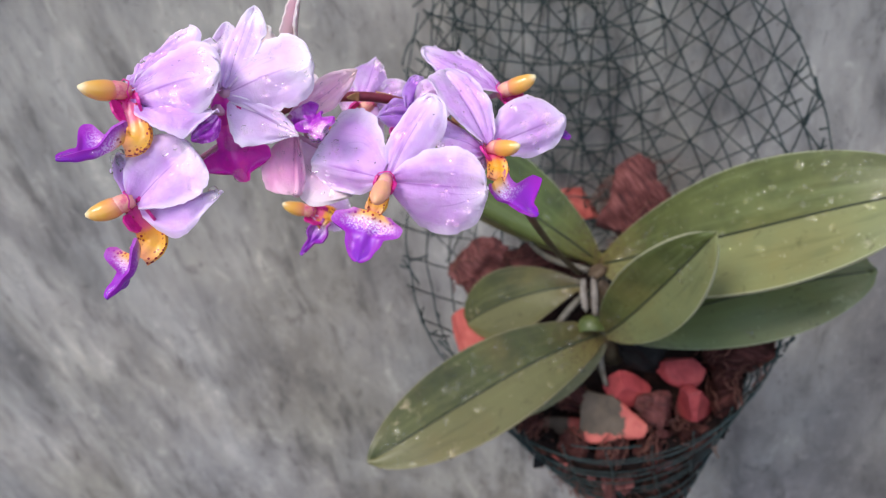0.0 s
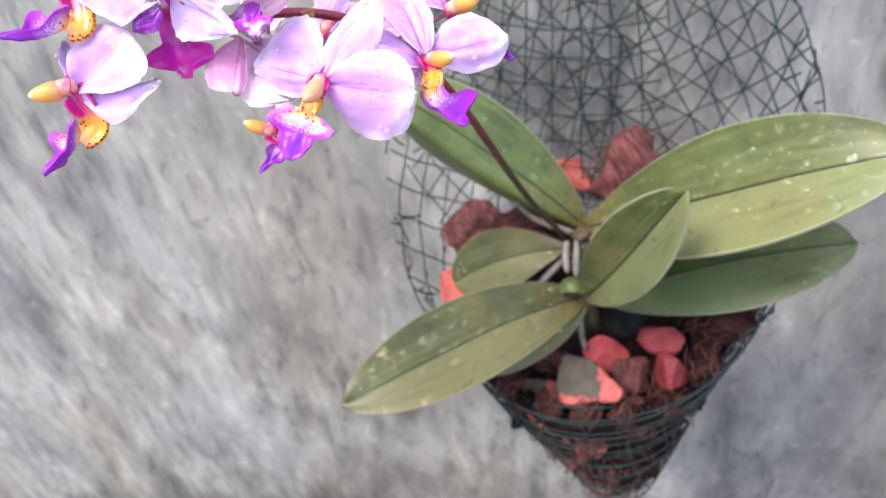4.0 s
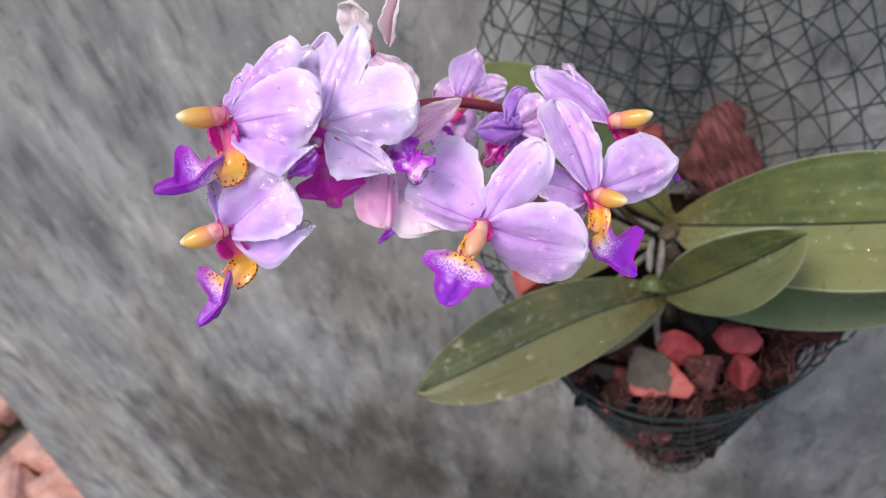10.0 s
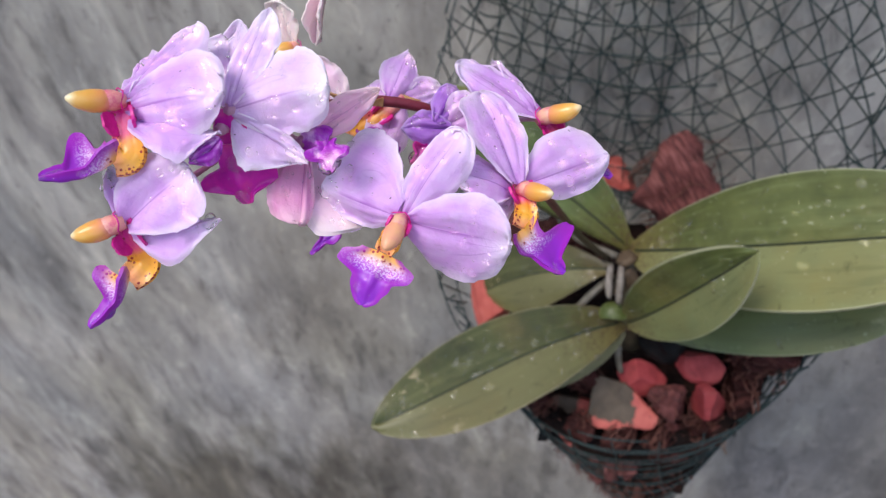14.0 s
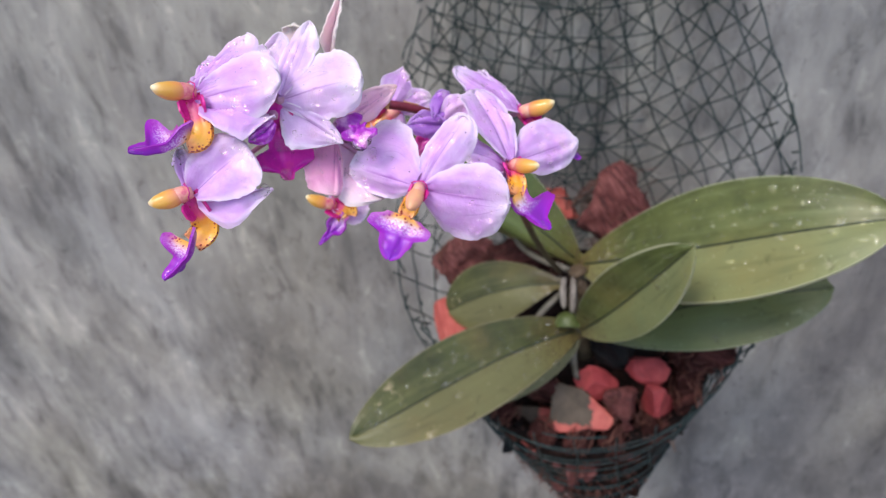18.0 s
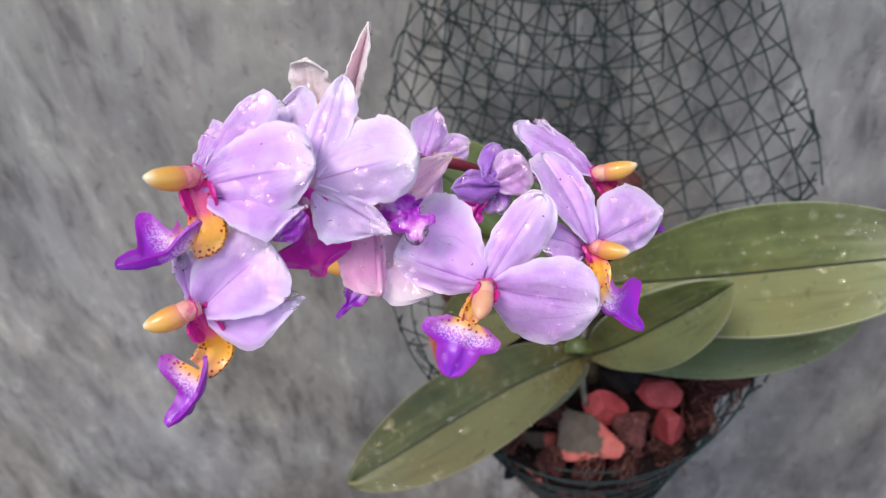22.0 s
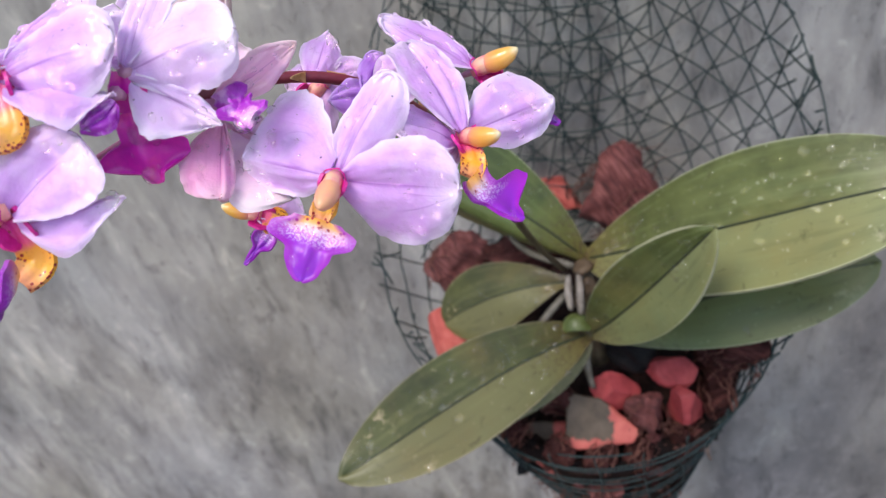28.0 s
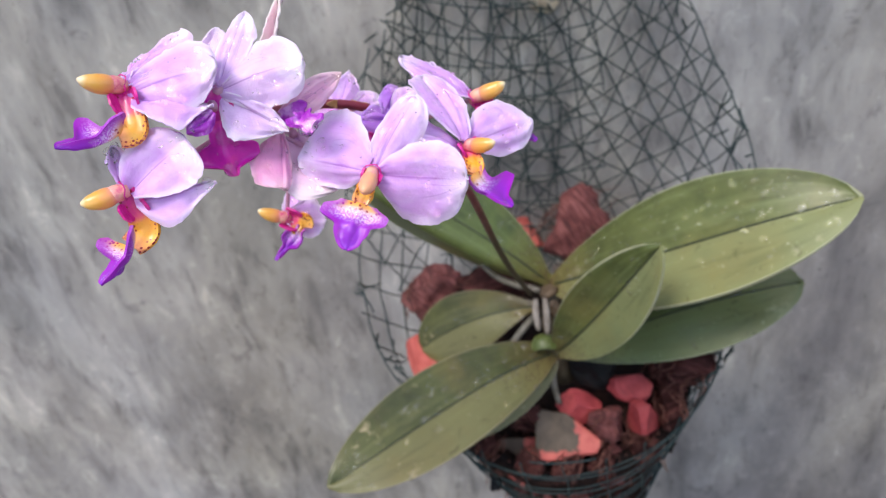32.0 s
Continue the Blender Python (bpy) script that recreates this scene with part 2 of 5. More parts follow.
def lip_mat():
    m, nt, b = material("spotted_lip", 0.4)
    u, v, uv = uv_axes(nt)
    c = ramp(nt, u, [(0.0, (0.84, 0.36, 0.04)), (0.05, (0.82, 0.42, 0.14)), (0.10, (0.82, 0.48, 0.50)), (0.16, (0.60, 0.20, 0.66)), (0.25, (0.30, 0.020, 0.50)), (1.0, (0.20, 0.006, 0.46))])
    spots = node(nt, "ShaderNodeTexVoronoi", Scale=900.0)
    nt.links.new(nt.nodes.new("ShaderNodeTexCoord").outputs["Object"], spots.inputs["Vector"])
    dots = ramp(nt, spots.outputs["Distance"], [(0.22, (1, 1, 1)), (0.36, (0, 0, 0))])
    low = ramp(nt, u, [(0.09, (1, 1, 1)), (0.18, (0, 0, 0))])
    c = mix(nt, mix(nt, 1.0, dots, low, "MULTIPLY"), c, (0.35, 0.01, 0.03))
    flec = ramp(nt, noise_tex(nt, 2300, 2), [(0.48, (0, 0, 0)), (0.56, (1, 1, 1))])
    mid = ramp(nt, u, [(0.06, (0, 0, 0)), (0.13, (1, 1, 1)), (0.32, (0, 0, 0))])
    c = mix(nt, mix(nt, 1.0, flec, mid, "MULTIPLY"), c, (0.80, 0.66, 0.88))
    rim = ramp(nt, maths(nt, "ABSOLUTE", maths(nt, "SUBTRACT", v, 0.5)), [(0.26, (0, 0, 0)), (0.42, (0.85, 0.85, 0.85))])
    c = mix(nt, rim, c, (0.33, 0.010, 0.43))
    nt.links.new(c, b.inputs["Base Color"])
    b.inputs["Subsurface Weight"].default_value = 0.1
    b.inputs["Subsurface Radius"].default_value = (0.003, 0.001, 0.003)
    return m


def claw_mat():
    m, nt, b = material("orange_claw", 0.38)
    u, v, uv = uv_axes(nt)
    f = noise_tex(nt, 260, 4, 0.6)
    along = maths(nt, "ADD", u, maths(nt, "MULTIPLY", maths(nt, "SUBTRACT", f, 0.5), 0.3))
    c = ramp(nt, along, [(0.10, (0.62, 0.02, 0.26)), (0.24, (0.80, 0.10, 0.22)), (0.36, (0.85, 0.34, 0.04)), (0.70, (0.88, 0.43, 0.035)), (0.97, (0.86, 0.36, 0.16))])
    spots = node(nt, "ShaderNodeTexVoronoi", Scale=1100.0)
    nt.links.new(nt.nodes.new("ShaderNodeTexCoord").outputs["Object"], spots.inputs["Vector"])
    dots = ramp(nt, spots.outputs["Distance"], [(0.28, (1, 1, 1)), (0.40, (0, 0, 0))])
    sides = ramp(nt, maths(nt, "ABSOLUTE", maths(nt, "SUBTRACT", v, 0.5)), [(0.20, (0.05, 0.05, 0.05)), (0.32, (1, 1, 1))])
    c = mix(nt, mix(nt, 1.0, dots, sides, "MULTIPLY"), c, (0.30, 0.008, 0.02))
    nt.links.new(c, b.inputs["Base Color"])
    b.inputs["Subsurface Weight"].default_value = 0.15
    b.inputs["Subsurface Radius"].default_value = (0.003, 0.001, 0.001)
    b.inputs["Coat Weight"].default_value = 0.25
    b.inputs["Coat Roughness"].default_value = 0.08
    bump(nt, b, f, 0.3, 0.0006)
    return m


def cap_mat():
    m, nt, b = material("waxy_cap", 0.28)
    u, v, uv = uv_axes(nt)
    f = noise_tex(nt, 170, 4, 0.6)
    along = maths(nt, "ADD", u, maths(nt, "MULTIPLY", maths(nt, "SUBTRACT", f, 0.5), 0.35))
    c = ramp(nt, along, [(0.05, (0.80, 0.26, 0.24)), (0.22, (0.82, 0.34, 0.12)), (0.55, (0.81, 0.40, 0.07)), (0.84, (0.83, 0.47, 0.12)), (0.98, (0.90, 0.72, 0.44))])
    nt.links.new(c, b.inputs["Base Color"])
    b.inputs["Subsurface Weight"].default_value = 0.2
    b.inputs["Subsurface Radius"].default_value = (0.004, 0.002, 0.001)
    b.inputs["Coat Weight"].default_value = 0.2
    b.inputs["Coat Roughness"].default_value = 0.08
    bump(nt, b, f, 0.25, 0.0006)
    return m


def plain(name, stops, scale=60, rough=0.6, bumps=0.3, dist=0.001, stretch=None, metal=0.0, rnd=0.0):
    m, nt, b = material(name, rough, metal)
    f = noise_tex(nt, scale, 6, 0.62, stretch=stretch)
    c = ramp(nt, f, stops)
    if rnd:
        info = nt.nodes.new("ShaderNodeObjectInfo")
        k = ramp(nt, info.outputs["Random"], [(0, (1 - rnd,) * 3), (1, (1 + rnd,) * 3)])
        c = mix(nt, 1.0, c, k, "MULTIPLY")
    nt.links.new(c, b.inputs["Base Color"])
    if bumps:
        bump(nt, b, f, bumps, dist)
    return m


def stalk_mat():
    """Maroon where the flowers sit, olive brown towards the crown."""
    m, nt, b = material("maroon_stalk", 0.45)
    f = noise_tex(nt, 150, 5, 0.6)
    xyz = nt.nodes.new("ShaderNodeSeparateXYZ")
    nt.links.new(nt.nodes.new("ShaderNodeNewGeometry").outputs["Position"], xyz.inputs[0])
    high = ramp(nt, maths(nt, "MULTIPLY", maths(nt, "SUBTRACT", xyz.outputs[2], 1.70), 10.0), [(0.2, (0, 0, 0)), (0.9, (1, 1, 1))])
    red = ramp(nt, f, [(0.3, (0.12, 0.010, 0.024)), (0.55, (0.20, 0.022, 0.042)), (0.8, (0.28, 0.07, 0.07))])
    brown = ramp(nt, f, [(0.3, (0.022, 0.016, 0.010)), (0.55, (0.045, 0.032, 0.018)), (0.8, (0.085, 0.07, 0.04))])
    nt.links.new(mix(nt, high, brown, red), b.inputs["Base Color"])
    bump(nt, b, f, 0.3, 0.001)
    return m


def leaf_mat(name, tone, paler=0.70, scarred=0.25):
    m, nt, b = material(name, 0.42)
    u, v, uv = uv_axes(nt)
    f = noise_tex(nt, 38, 6, 0.62)
    info = nt.nodes.new("ShaderNodeObjectInfo")
    dark = mix(nt, info.outputs["Random"], (0.032, 0.043, 0.011), (0.038, 0.043, 0.011))
    mid = mix(nt, info.outputs["Random"], (0.068, 0.086, 0.024), (0.080, 0.085, 0.025))
    c = mix(nt, ramp(nt, f, [(0.34, (0, 0, 0)), (0.62, (1, 1, 1))]), dark, mid)
    # the lower half's brighter, sky-facing look is put into the colour, yellower and paler
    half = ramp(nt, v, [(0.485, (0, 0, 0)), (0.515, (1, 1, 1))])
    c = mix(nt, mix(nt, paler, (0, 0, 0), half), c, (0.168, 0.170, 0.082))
    blot = noise_tex(nt, 14, 4, 0.6)
    c = mix(nt, ramp(nt, blot, [(0.5, (0, 0, 0)), (0.72, (0.6, 0.6, 0.6))]), c, (0.165, 0.130, 0.042))
    pale = nt.nodes.new("ShaderNodeMapping")
    pale.inputs["Scale"].default_value = (2.2, 9, 1)
    nt.links.new(uv, pale.inputs["Vector"])
    bands = noise_tex(nt, 1.0, 5, 0.65, vec=pale.outputs[0], dist=0.3)
    c = mix(nt, ramp(nt, bands, [(0.48, (0, 0, 0)), (0.68, (0.32, 0.32, 0.32))]), c, (0.17, 0.19, 0.085))
    c = mix(nt, ramp(nt, bands, [(0.34, (0.22, 0.22, 0.22)), (0.42, (0, 0, 0))]), c, (0.030, 0.040, 0.012))
    across = maths(nt, "ABSOLUTE", maths(nt, "SUBTRACT", v, 0.5))
    rim = ramp(nt, across, [(0.486, (0, 0, 0)), (0.496, (0.5, 0.5, 0.5))])
    c = mix(nt, rim, c, (0.36, 0.34, 0.25))
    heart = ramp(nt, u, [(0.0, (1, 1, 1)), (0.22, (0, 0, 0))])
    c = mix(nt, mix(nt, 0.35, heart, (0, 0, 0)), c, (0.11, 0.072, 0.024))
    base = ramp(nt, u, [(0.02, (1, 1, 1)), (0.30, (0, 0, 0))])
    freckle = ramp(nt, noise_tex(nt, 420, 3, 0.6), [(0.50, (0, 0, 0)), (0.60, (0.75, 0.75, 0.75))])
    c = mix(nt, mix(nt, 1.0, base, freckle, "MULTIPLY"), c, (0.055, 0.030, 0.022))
    worn = ramp(nt, noise_tex(nt, 120, 6, 0.7, dist=0.8), [(0.60, (0, 0, 0)), (0.66, (0.55, 0.55, 0.55))])
    c = mix(nt, worn, c, (0.050, 0.048, 0.018))
    st = nt.nodes.new("ShaderNodeMapping")
    st.inputs["Scale"].default_value = (7, 46, 1)
    nt.links.new(uv, st.inputs["Vector"])
    lines = noise_tex(nt, 1.0, 3, 0.6, vec=st.outputs[0])
    c = mix(nt, ramp(nt, lines, [(0.27, (0.7, 0.7, 0.7)), (0.33, (0, 0, 0))]), c, (0.030, 0.036, 0.015))
    dust = noise_tex(nt, 260, 3, 0.7)
    c = mix(nt, ramp(nt, dust, [(0.64, (0, 0, 0)), (0.76, (0.6, 0.6, 0.6))]), c, (0.36, 0.35, 0.26))
    scar = noise_tex(nt, 55, 6, 0.7)
    tip = ramp(nt, u, [(0.66, (0, 0, 0)), (0.82, (1, 1, 1)), (0.93, (0, 0, 0))])
    c = mix(nt, mix(nt, 1.0, tip, ramp(nt, scar, [(0.60, (0, 0, 0)), (0.66, (scarred,) * 3)]), "MULTIPLY"), c, (0.48, 0.42, 0.30))
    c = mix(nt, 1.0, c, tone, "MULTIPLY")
    nt.links.new(c, b.inputs["Base Color"])
    b.inputs["Specular IOR Level"].default_value = 0.32
    b.inputs["Coat Weight"].default_value = 0.16
    b.inputs["Coat Roughness"].default_value = 0.3
    bump(nt, b, maths(nt, "ADD", maths(nt, "MULTIPLY", lines, 0.4), f), 0.16, 0.0008)
    return m


def mossy():
    """Brick with grey-brown algae on its weathered upper face."""
    m, nt, b = material("algae_stained_brick", 0.7)
    f = noise_tex(nt, 60, 6, 0.62)
    red = ramp(nt, f, [(0.3, (0.32, 0.05, 0.045)), (0.5, (0.48, 0.10, 0.08)), (0.75, (0.60, 0.17, 0.13))])
    grey = ramp(nt, f, [(0.3, (0.034, 0.023, 0.015)), (0.5, (0.074, 0.052, 0.034)), (0.75, (0.125, 0.092, 0.064))])
    sp = nt.nodes.new("ShaderNodeSeparateXYZ")
    nt.links.new(nt.nodes.new("ShaderNodeTexCoord").outputs["Object"], sp.inputs[0])
    wob = maths(nt, "MULTIPLY", maths(nt, "SUBTRACT", noise_tex(nt, 90, 4, 0.6), 0.5), 0.016)
    inx = maths(nt, "SUBTRACT", 0.0075, sp.outputs[0])
    iny = maths(nt, "ADD", sp.outputs[1], 0.0115)
    edge = maths(nt, "ADD", maths(nt, "MULTIPLY", maths(nt, "ADD", maths(nt, "MINIMUM", inx, iny), wob), 60.0), 0.35)
    c = mix(nt, ramp(nt, edge, [(0.30, (0, 0, 0)), (0.42, (1, 1, 1))]), red, grey)
    nt.links.new(c, b.inputs["Base Color"])
    bump(nt, b, f, 0.7, 0.002)
    return m


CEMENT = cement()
LILAC = petal_mat("lilac_petal", (0.92, 0.72, 0.94), (0.67, 0.335, 0.79), (0.27, 0.05, 0.41), (0.79, 0.55, 0.89))
WHITISH = petal_mat("whitish_petal", (0.94, 0.81, 0.95), (0.74, 0.46, 0.83), (0.30, 0.08, 0.42), (0.84, 0.67, 0.91))
PINK = petal_mat("pink_petal", (0.91, 0.74, 0.78), (0.82, 0.50, 0.72), (0.50, 0.16, 0.46), (0.88, 0.60, 0.66))
ROSY = petal_mat("rosy_petal", (0.85, 0.48, 0.62), (0.78, 0.29, 0.54), (0.46, 0.08, 0.34), (0.82, 0.38, 0.48))
DUSKY = petal_mat("dusky_pink_petal", (0.90, 0.60, 0.66), (0.84, 0.42, 0.62), (0.52, 0.14, 0.42), (0.89, 0.52, 0.54))
BLUSH = petal_mat("blush_petal", (0.94, 0.82, 0.79), (0.90, 0.65, 0.70), (0.66, 0.34, 0.48), (0.93, 0.73, 0.68))
VIOLET = petal_mat("violet_petal", (0.58, 0.38, 0.80), (0.34, 0.12, 0.60), (0.14, 0.02, 0.34), (0.44, 0.20, 0.68))
LIP = lip_mat()
MAGENTA = plain("magenta_lip", [(0.3, (0.42, 0.0, 0.30)), (0.5, (0.60, 0.008, 0.38)), (0.70, (0.72, 0.06, 0.24))], 140, 0.35)
ORANGE = claw_mat()
CAP = cap_mat()
ROSE = plain("rose_column", [(0.35, (0.68, 0.06, 0.20)), (0.5, (0.82, 0.34, 0.30)), (0.7, (0.84, 0.50, 0.30))], 300, 0.4)
STALK = stalk_mat()
PEDICEL = plain("pink_pedicel", [(0.3, (0.42, 0.14, 0.26)), (0.7, (0.62, 0.36, 0.48))], 200, 0.45)
CERISE = plain("cerise_lobe", [(0.3, (0.50, 0.004, 0.18)), (0.6, (0.72, 0.02, 0.32)), (0.8, (0.80, 0.22, 0.22))], 350, 0.4)
VLIP = plain("violet_lip", [(0.3, (0.26, 0.0, 0.34)), (0.5, (0.44, 0.04, 0.52)), (0.66, (0.72, 0.42, 0.74))], 260, 0.35)
BRACT = plain("dry_bract", [(0.3, (0.35, 0.15, 0.05)), (0.7, (0.65, 0.42, 0.2))], 300, 0.7)
# tones: each leaf's own green, with the sky light its tilt catches painted in
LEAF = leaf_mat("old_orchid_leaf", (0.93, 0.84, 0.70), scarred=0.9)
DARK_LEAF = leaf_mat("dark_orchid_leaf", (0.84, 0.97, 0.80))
BRIGHT_LEAF = leaf_mat("bright_orchid_leaf", (1.22, 1.36, 1.10), paler=0.10)
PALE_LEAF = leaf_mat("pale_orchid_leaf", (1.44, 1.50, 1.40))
RIB = plain("leaf_midrib", [(0.3, (0.018, 0.024, 0.009)), (0.7, (0.038, 0.045, 0.018))], 90, 0.6)
CROWN = plain("brown_crown", [(0.3, (0.05, 0.035, 0.02)), (0.55, (0.11, 0.08, 0.045)), (0.8, (0.20, 0.15, 0.10))], 120, 0.6)
SHEATH = plain("papery_sheath", [(0.3, (0.045, 0.028, 0.016)), (0.55, (0.095, 0.06, 0.034)), (0.8, (0.18, 0.12, 0.07))], 130, 0.7)
ROOT = plain("silver_root", [(0.3, (0.06, 0.052, 0.036)), (0.5, (0.11, 0.095, 0.072)), (0.75, (0.20, 0.18, 0.15))], 120, 0.7)
PALE_ROOT = plain("pale_root", [(0.3, (0.15, 0.115, 0.09)), (0.5, (0.24, 0.20, 0.165)), (0.75, (0.36, 0.31, 0.27))], 160, 0.55)
TWIG = plain("dry_twig", [(0.3, (0.16, 0.10, 0.075)), (0.7, (0.36, 0.25, 0.20))], 200, 0.8)
WIRE = plain("green_coated_wire", [(0.3, (0.004, 0.014, 0.014)), (0.6, (0.010, 0.030, 0.030)), (0.85, (0.024, 0.048, 0.048))], 260, 0.5, 0.2, 0.0003)
BRICK = plain("red_brick_lump", [(0.3, (0.165, 0.017, 0.020)), (0.5, (0.29, 0.036, 0.040)), (0.75, (0.42, 0.078, 0.072))], 70, 0.65, 0.6, 0.002, rnd=0.15)
MOSSY = mossy()
SALMON = plain("salmon_brick_lump", [(0.3, (0.35, 0.058, 0.046)), (0.5, (0.49, 0.10, 0.082)), (0.75, (0.58, 0.17, 0.14))], 70, 0.7, 0.6, 0.002)
DRY_HUSK = plain("torn_husk", [(0.3, (0.036, 0.009, 0.008)), (0.5, (0.14, 0.034, 0.031)), (0.75, (0.35, 0.13, 0.115))], 60, 0.8, 1.0, 0.004, stretch=(1, 1, 6), rnd=0.1)
PEACH = plain("peach_cap", [(0.3, (0.78, 0.22, 0.25)), (0.5, (0.82, 0.32, 0.23)), (0.75, (0.84, 0.46, 0.20))], 130, 0.3)
MIXED = plain("dark_potting_mix", [(0.3, (0.004, 0.003, 0.003)), (0.5, (0.012, 0.006, 0.005)), (0.72, (0.045, 0.020, 0.015))], 70, 0.7, 1.0, 0.004)
HUSK = plain("wet_coconut_husk", [(0.3, (0.012, 0.0045, 0.004)), (0.5, (0.052, 0.017, 0.015)), (0.75, (0.15, 0.052, 0.044))], 45, 0.7, 1.0, 0.004, stretch=(1, 1, 7), rnd=0.2)
CHAR = plain("charcoal", [(0.3, (0.004, 0.004, 0.005)), (0.7, (0.016, 0.015, 0.015))], 60, 0.55, 0.7, 0.003)
FIBRE = plain("husk_fibre", [(0.3, (0.075, 0.022, 0.016)), (0.7, (0.20, 0.075, 0.052))], 200, 0.8)
EARTH = plain("damp_earth", [(0.3, (0.07, 0.055, 0.045)), (0.55, (0.16, 0.13, 0.11)), (0.8, (0.30, 0.26, 0.23))], 14, 0.9, 0.7, 0.01)
GARDEN_BRICK = plain("loose_clay_brick", [(0.3, (0.48, 0.22, 0.16)), (0.55, (0.64, 0.34, 0.26)), (0.8, (0.74, 0.46, 0.38))], 25, 0.85, 0.4, 0.003, rnd=0.15)
GRASS = plain("grass_blade", [(0.3, (0.08, 0.20, 0.012)), (0.7, (0.20, 0.38, 0.04))], 30, 0.6)
for deep in (CHAR, MIXED, HUSK):
    deep.node_tree.nodes["Principled BSDF"].inputs["Specular IOR Level"].default_value = 0.12
DROP, dnt, db = material("water_drop", 0.02)
db.inputs["Transmission Weight"].default_value = 0.975
db.inputs["Base Color"].default_value = (1.0, 1.0, 1.0, 1)
db.inputs["IOR"].default_value = 1.33
DEW, dnt, db = material("petal_dew", 0.02)
db.inputs["Transmission Weight"].default_value = 0.965
db.inputs["Base Color"].default_value = (1.0, 1.0, 1.0, 1)
db.inputs["IOR"].default_value = 1.33


# ---- builders ----
def mm(p):
    return Vector(p) * 0.001


def part(name, bm, mat, parent=None, label="", smooth=True):
    me = bpy.data.meshes.new(name)
    bm.to_mesh(me)
    bm.free()
    if smooth:
        for p in me.polygons:
            p.use_smooth = True
    me.materials.append(mat)
    ob = new(name, me)
    if parent is not None:
        ob.parent = parent
        ob.matrix_parent_inverse = parent.matrix_world.inverted()
    if label:
        ob["label"] = label
    return ob


def thing(name, at, label, category, group="", kind=""):
    ob = new(name)
    ob.location = at
    ob.matrix_world = Matrix.Translation(at)
    return tagged(ob, label, category, group, kind)


def sheet(rows, thick, uvs=True):
    """A closed thin solid over a grid of points, with uv along and across."""
    bm = bmesh.new()
    n, k = len(rows), len(rows[0])
    nor = []
    for i in range(n):
        line = []
        for j in range(k):
            a = rows[min(i + 1, n - 1)][j] - rows[max(i - 1, 0)][j]
            b = rows[i][min(j + 1, k - 1)] - rows[i][max(j - 1, 0)]
            c = a.cross(b)
            line.append(c.normalized() if c.length > 1e-12 else Vector((0, 0, 1)))
        nor.append(line)
    top = [[bm.verts.new(rows[i][j] + nor[i][j] * thick / 2) for j in range(k)] for i in range(n)]
    bot = [[bm.verts.new(rows[i][j] - nor[i][j] * thick / 2) for j in range(k)] for i in range(n)]
    lay = bm.loops.layers.uv.new("UVMap")
    where = {}
    for g in (top, bot):
        for i in range(n):
            for j in range(k):
                where[g[i][j]] = (i / (n - 1), j / (k - 1))
    for i in range(n - 1):
        for j in range(k - 1):
            bm.faces.new((top[i][j], top[i + 1][j], top[i + 1][j + 1], top[i][j + 1]))
            bm.faces.new((bot[i][j], bot[i][j + 1], bot[i + 1][j + 1], bot[i + 1][j]))
    ring = [(i, 0) for i in range(n)] + [(n - 1, j) for j in range(1, k)] + [(i, k - 1) for i in range(n - 2, -1, -1)] + [(0, j) for j in range(k - 2, 0, -1)]
    for (a, b), (c, d) in zip(ring, ring[1:] + ring[:1]):
        rim = bm.faces.new((top[a][b], bot[a][b], bot[c][d], top[c][d]))
        for e in rim.edges:
            e.smooth = False
    for f in bm.faces:
        for lo in f.loops:
            lo[lay].uv = where[lo.vert]
    bmesh.ops.recalc_face_normals(bm, faces=bm.faces)
    return bm


def bezier(ps, t):
    ps = [Vector(p) for p in ps]
    while len(ps) > 1:
        ps = [a.lerp(b, t) for a, b in zip(ps, ps[1:])]
    return ps[0]


def tube(points, radius, sides=6, bm=None):
    """A tube with closed ends along points; radius a number or one for each point."""
    bm = bm or bmesh.new()
    n = len(points)
    rad = radius if isinstance(radius, (list, tuple)) else [radius] * n
    rings = []
    ref = Vector((0.31, 0.57, 0.76))
    for i, p in enumerate(points):
        d = (points[min(i + 1, n - 1)] - points[max(i - 1, 0)]).normalized()
        a = d.cross(ref)
        a = a.normalized() if a.length > 1e-6 else d.orthogonal().normalized()
        b = d.cross(a)
        rings.append([bm.verts.new(p + (a * math.cos(k * math.tau / sides) + b * math.sin(k * math.tau / sides)) * rad[i]) for k in range(sides)])
    for r, s in zip(rings, rings[1:]):
        for k in range(sides):
            bm.faces.new((r[k], r[(k + 1) % sides], s[(k + 1) % sides], s[k]))
    bm.faces.new(rings[0][::-1])
    bm.faces.new(rings[-1])
    lay = bm.loops.layers.uv.verify()
    for i, r in enumerate(rings):
        for k, v in enumerate(r):
            for lo in v.link_loops:
                lo[lay].uv = (i / (n - 1), k / sides)
    return bm


def lump(size, seed, rough=0.25, cuts=3, flat=0.0):
    """A broken, angular lump about the origin."""
    bm = bmesh.new()
    bmesh.ops.create_icosphere(bm, subdivisions=cuts, radius=1.0)
    rnd = random.Random(seed)
    planes = [(Vector((rnd.gauss(0, 1), rnd.gauss(0, 1), rnd.gauss(0, 1))).normalized(), rnd.uniform(0.42, 0.72)) for _ in range(8)]
    for v in bm.verts:
        for nrm, d in planes:
            over = v.co.dot(nrm) - d
            if over > 0:
                v.co -= nrm * over * (1 - flat)
        v.co += v.co.normalized() * noise.fractal(v.co * 2.2 + Vector((seed, 0, 0)), 0.8, 2.0, 4) * rough * 0.35
        v.co = Vector((v.co.x * size[0], v.co.y * size[1], v.co.z * size[2]))
    return bm


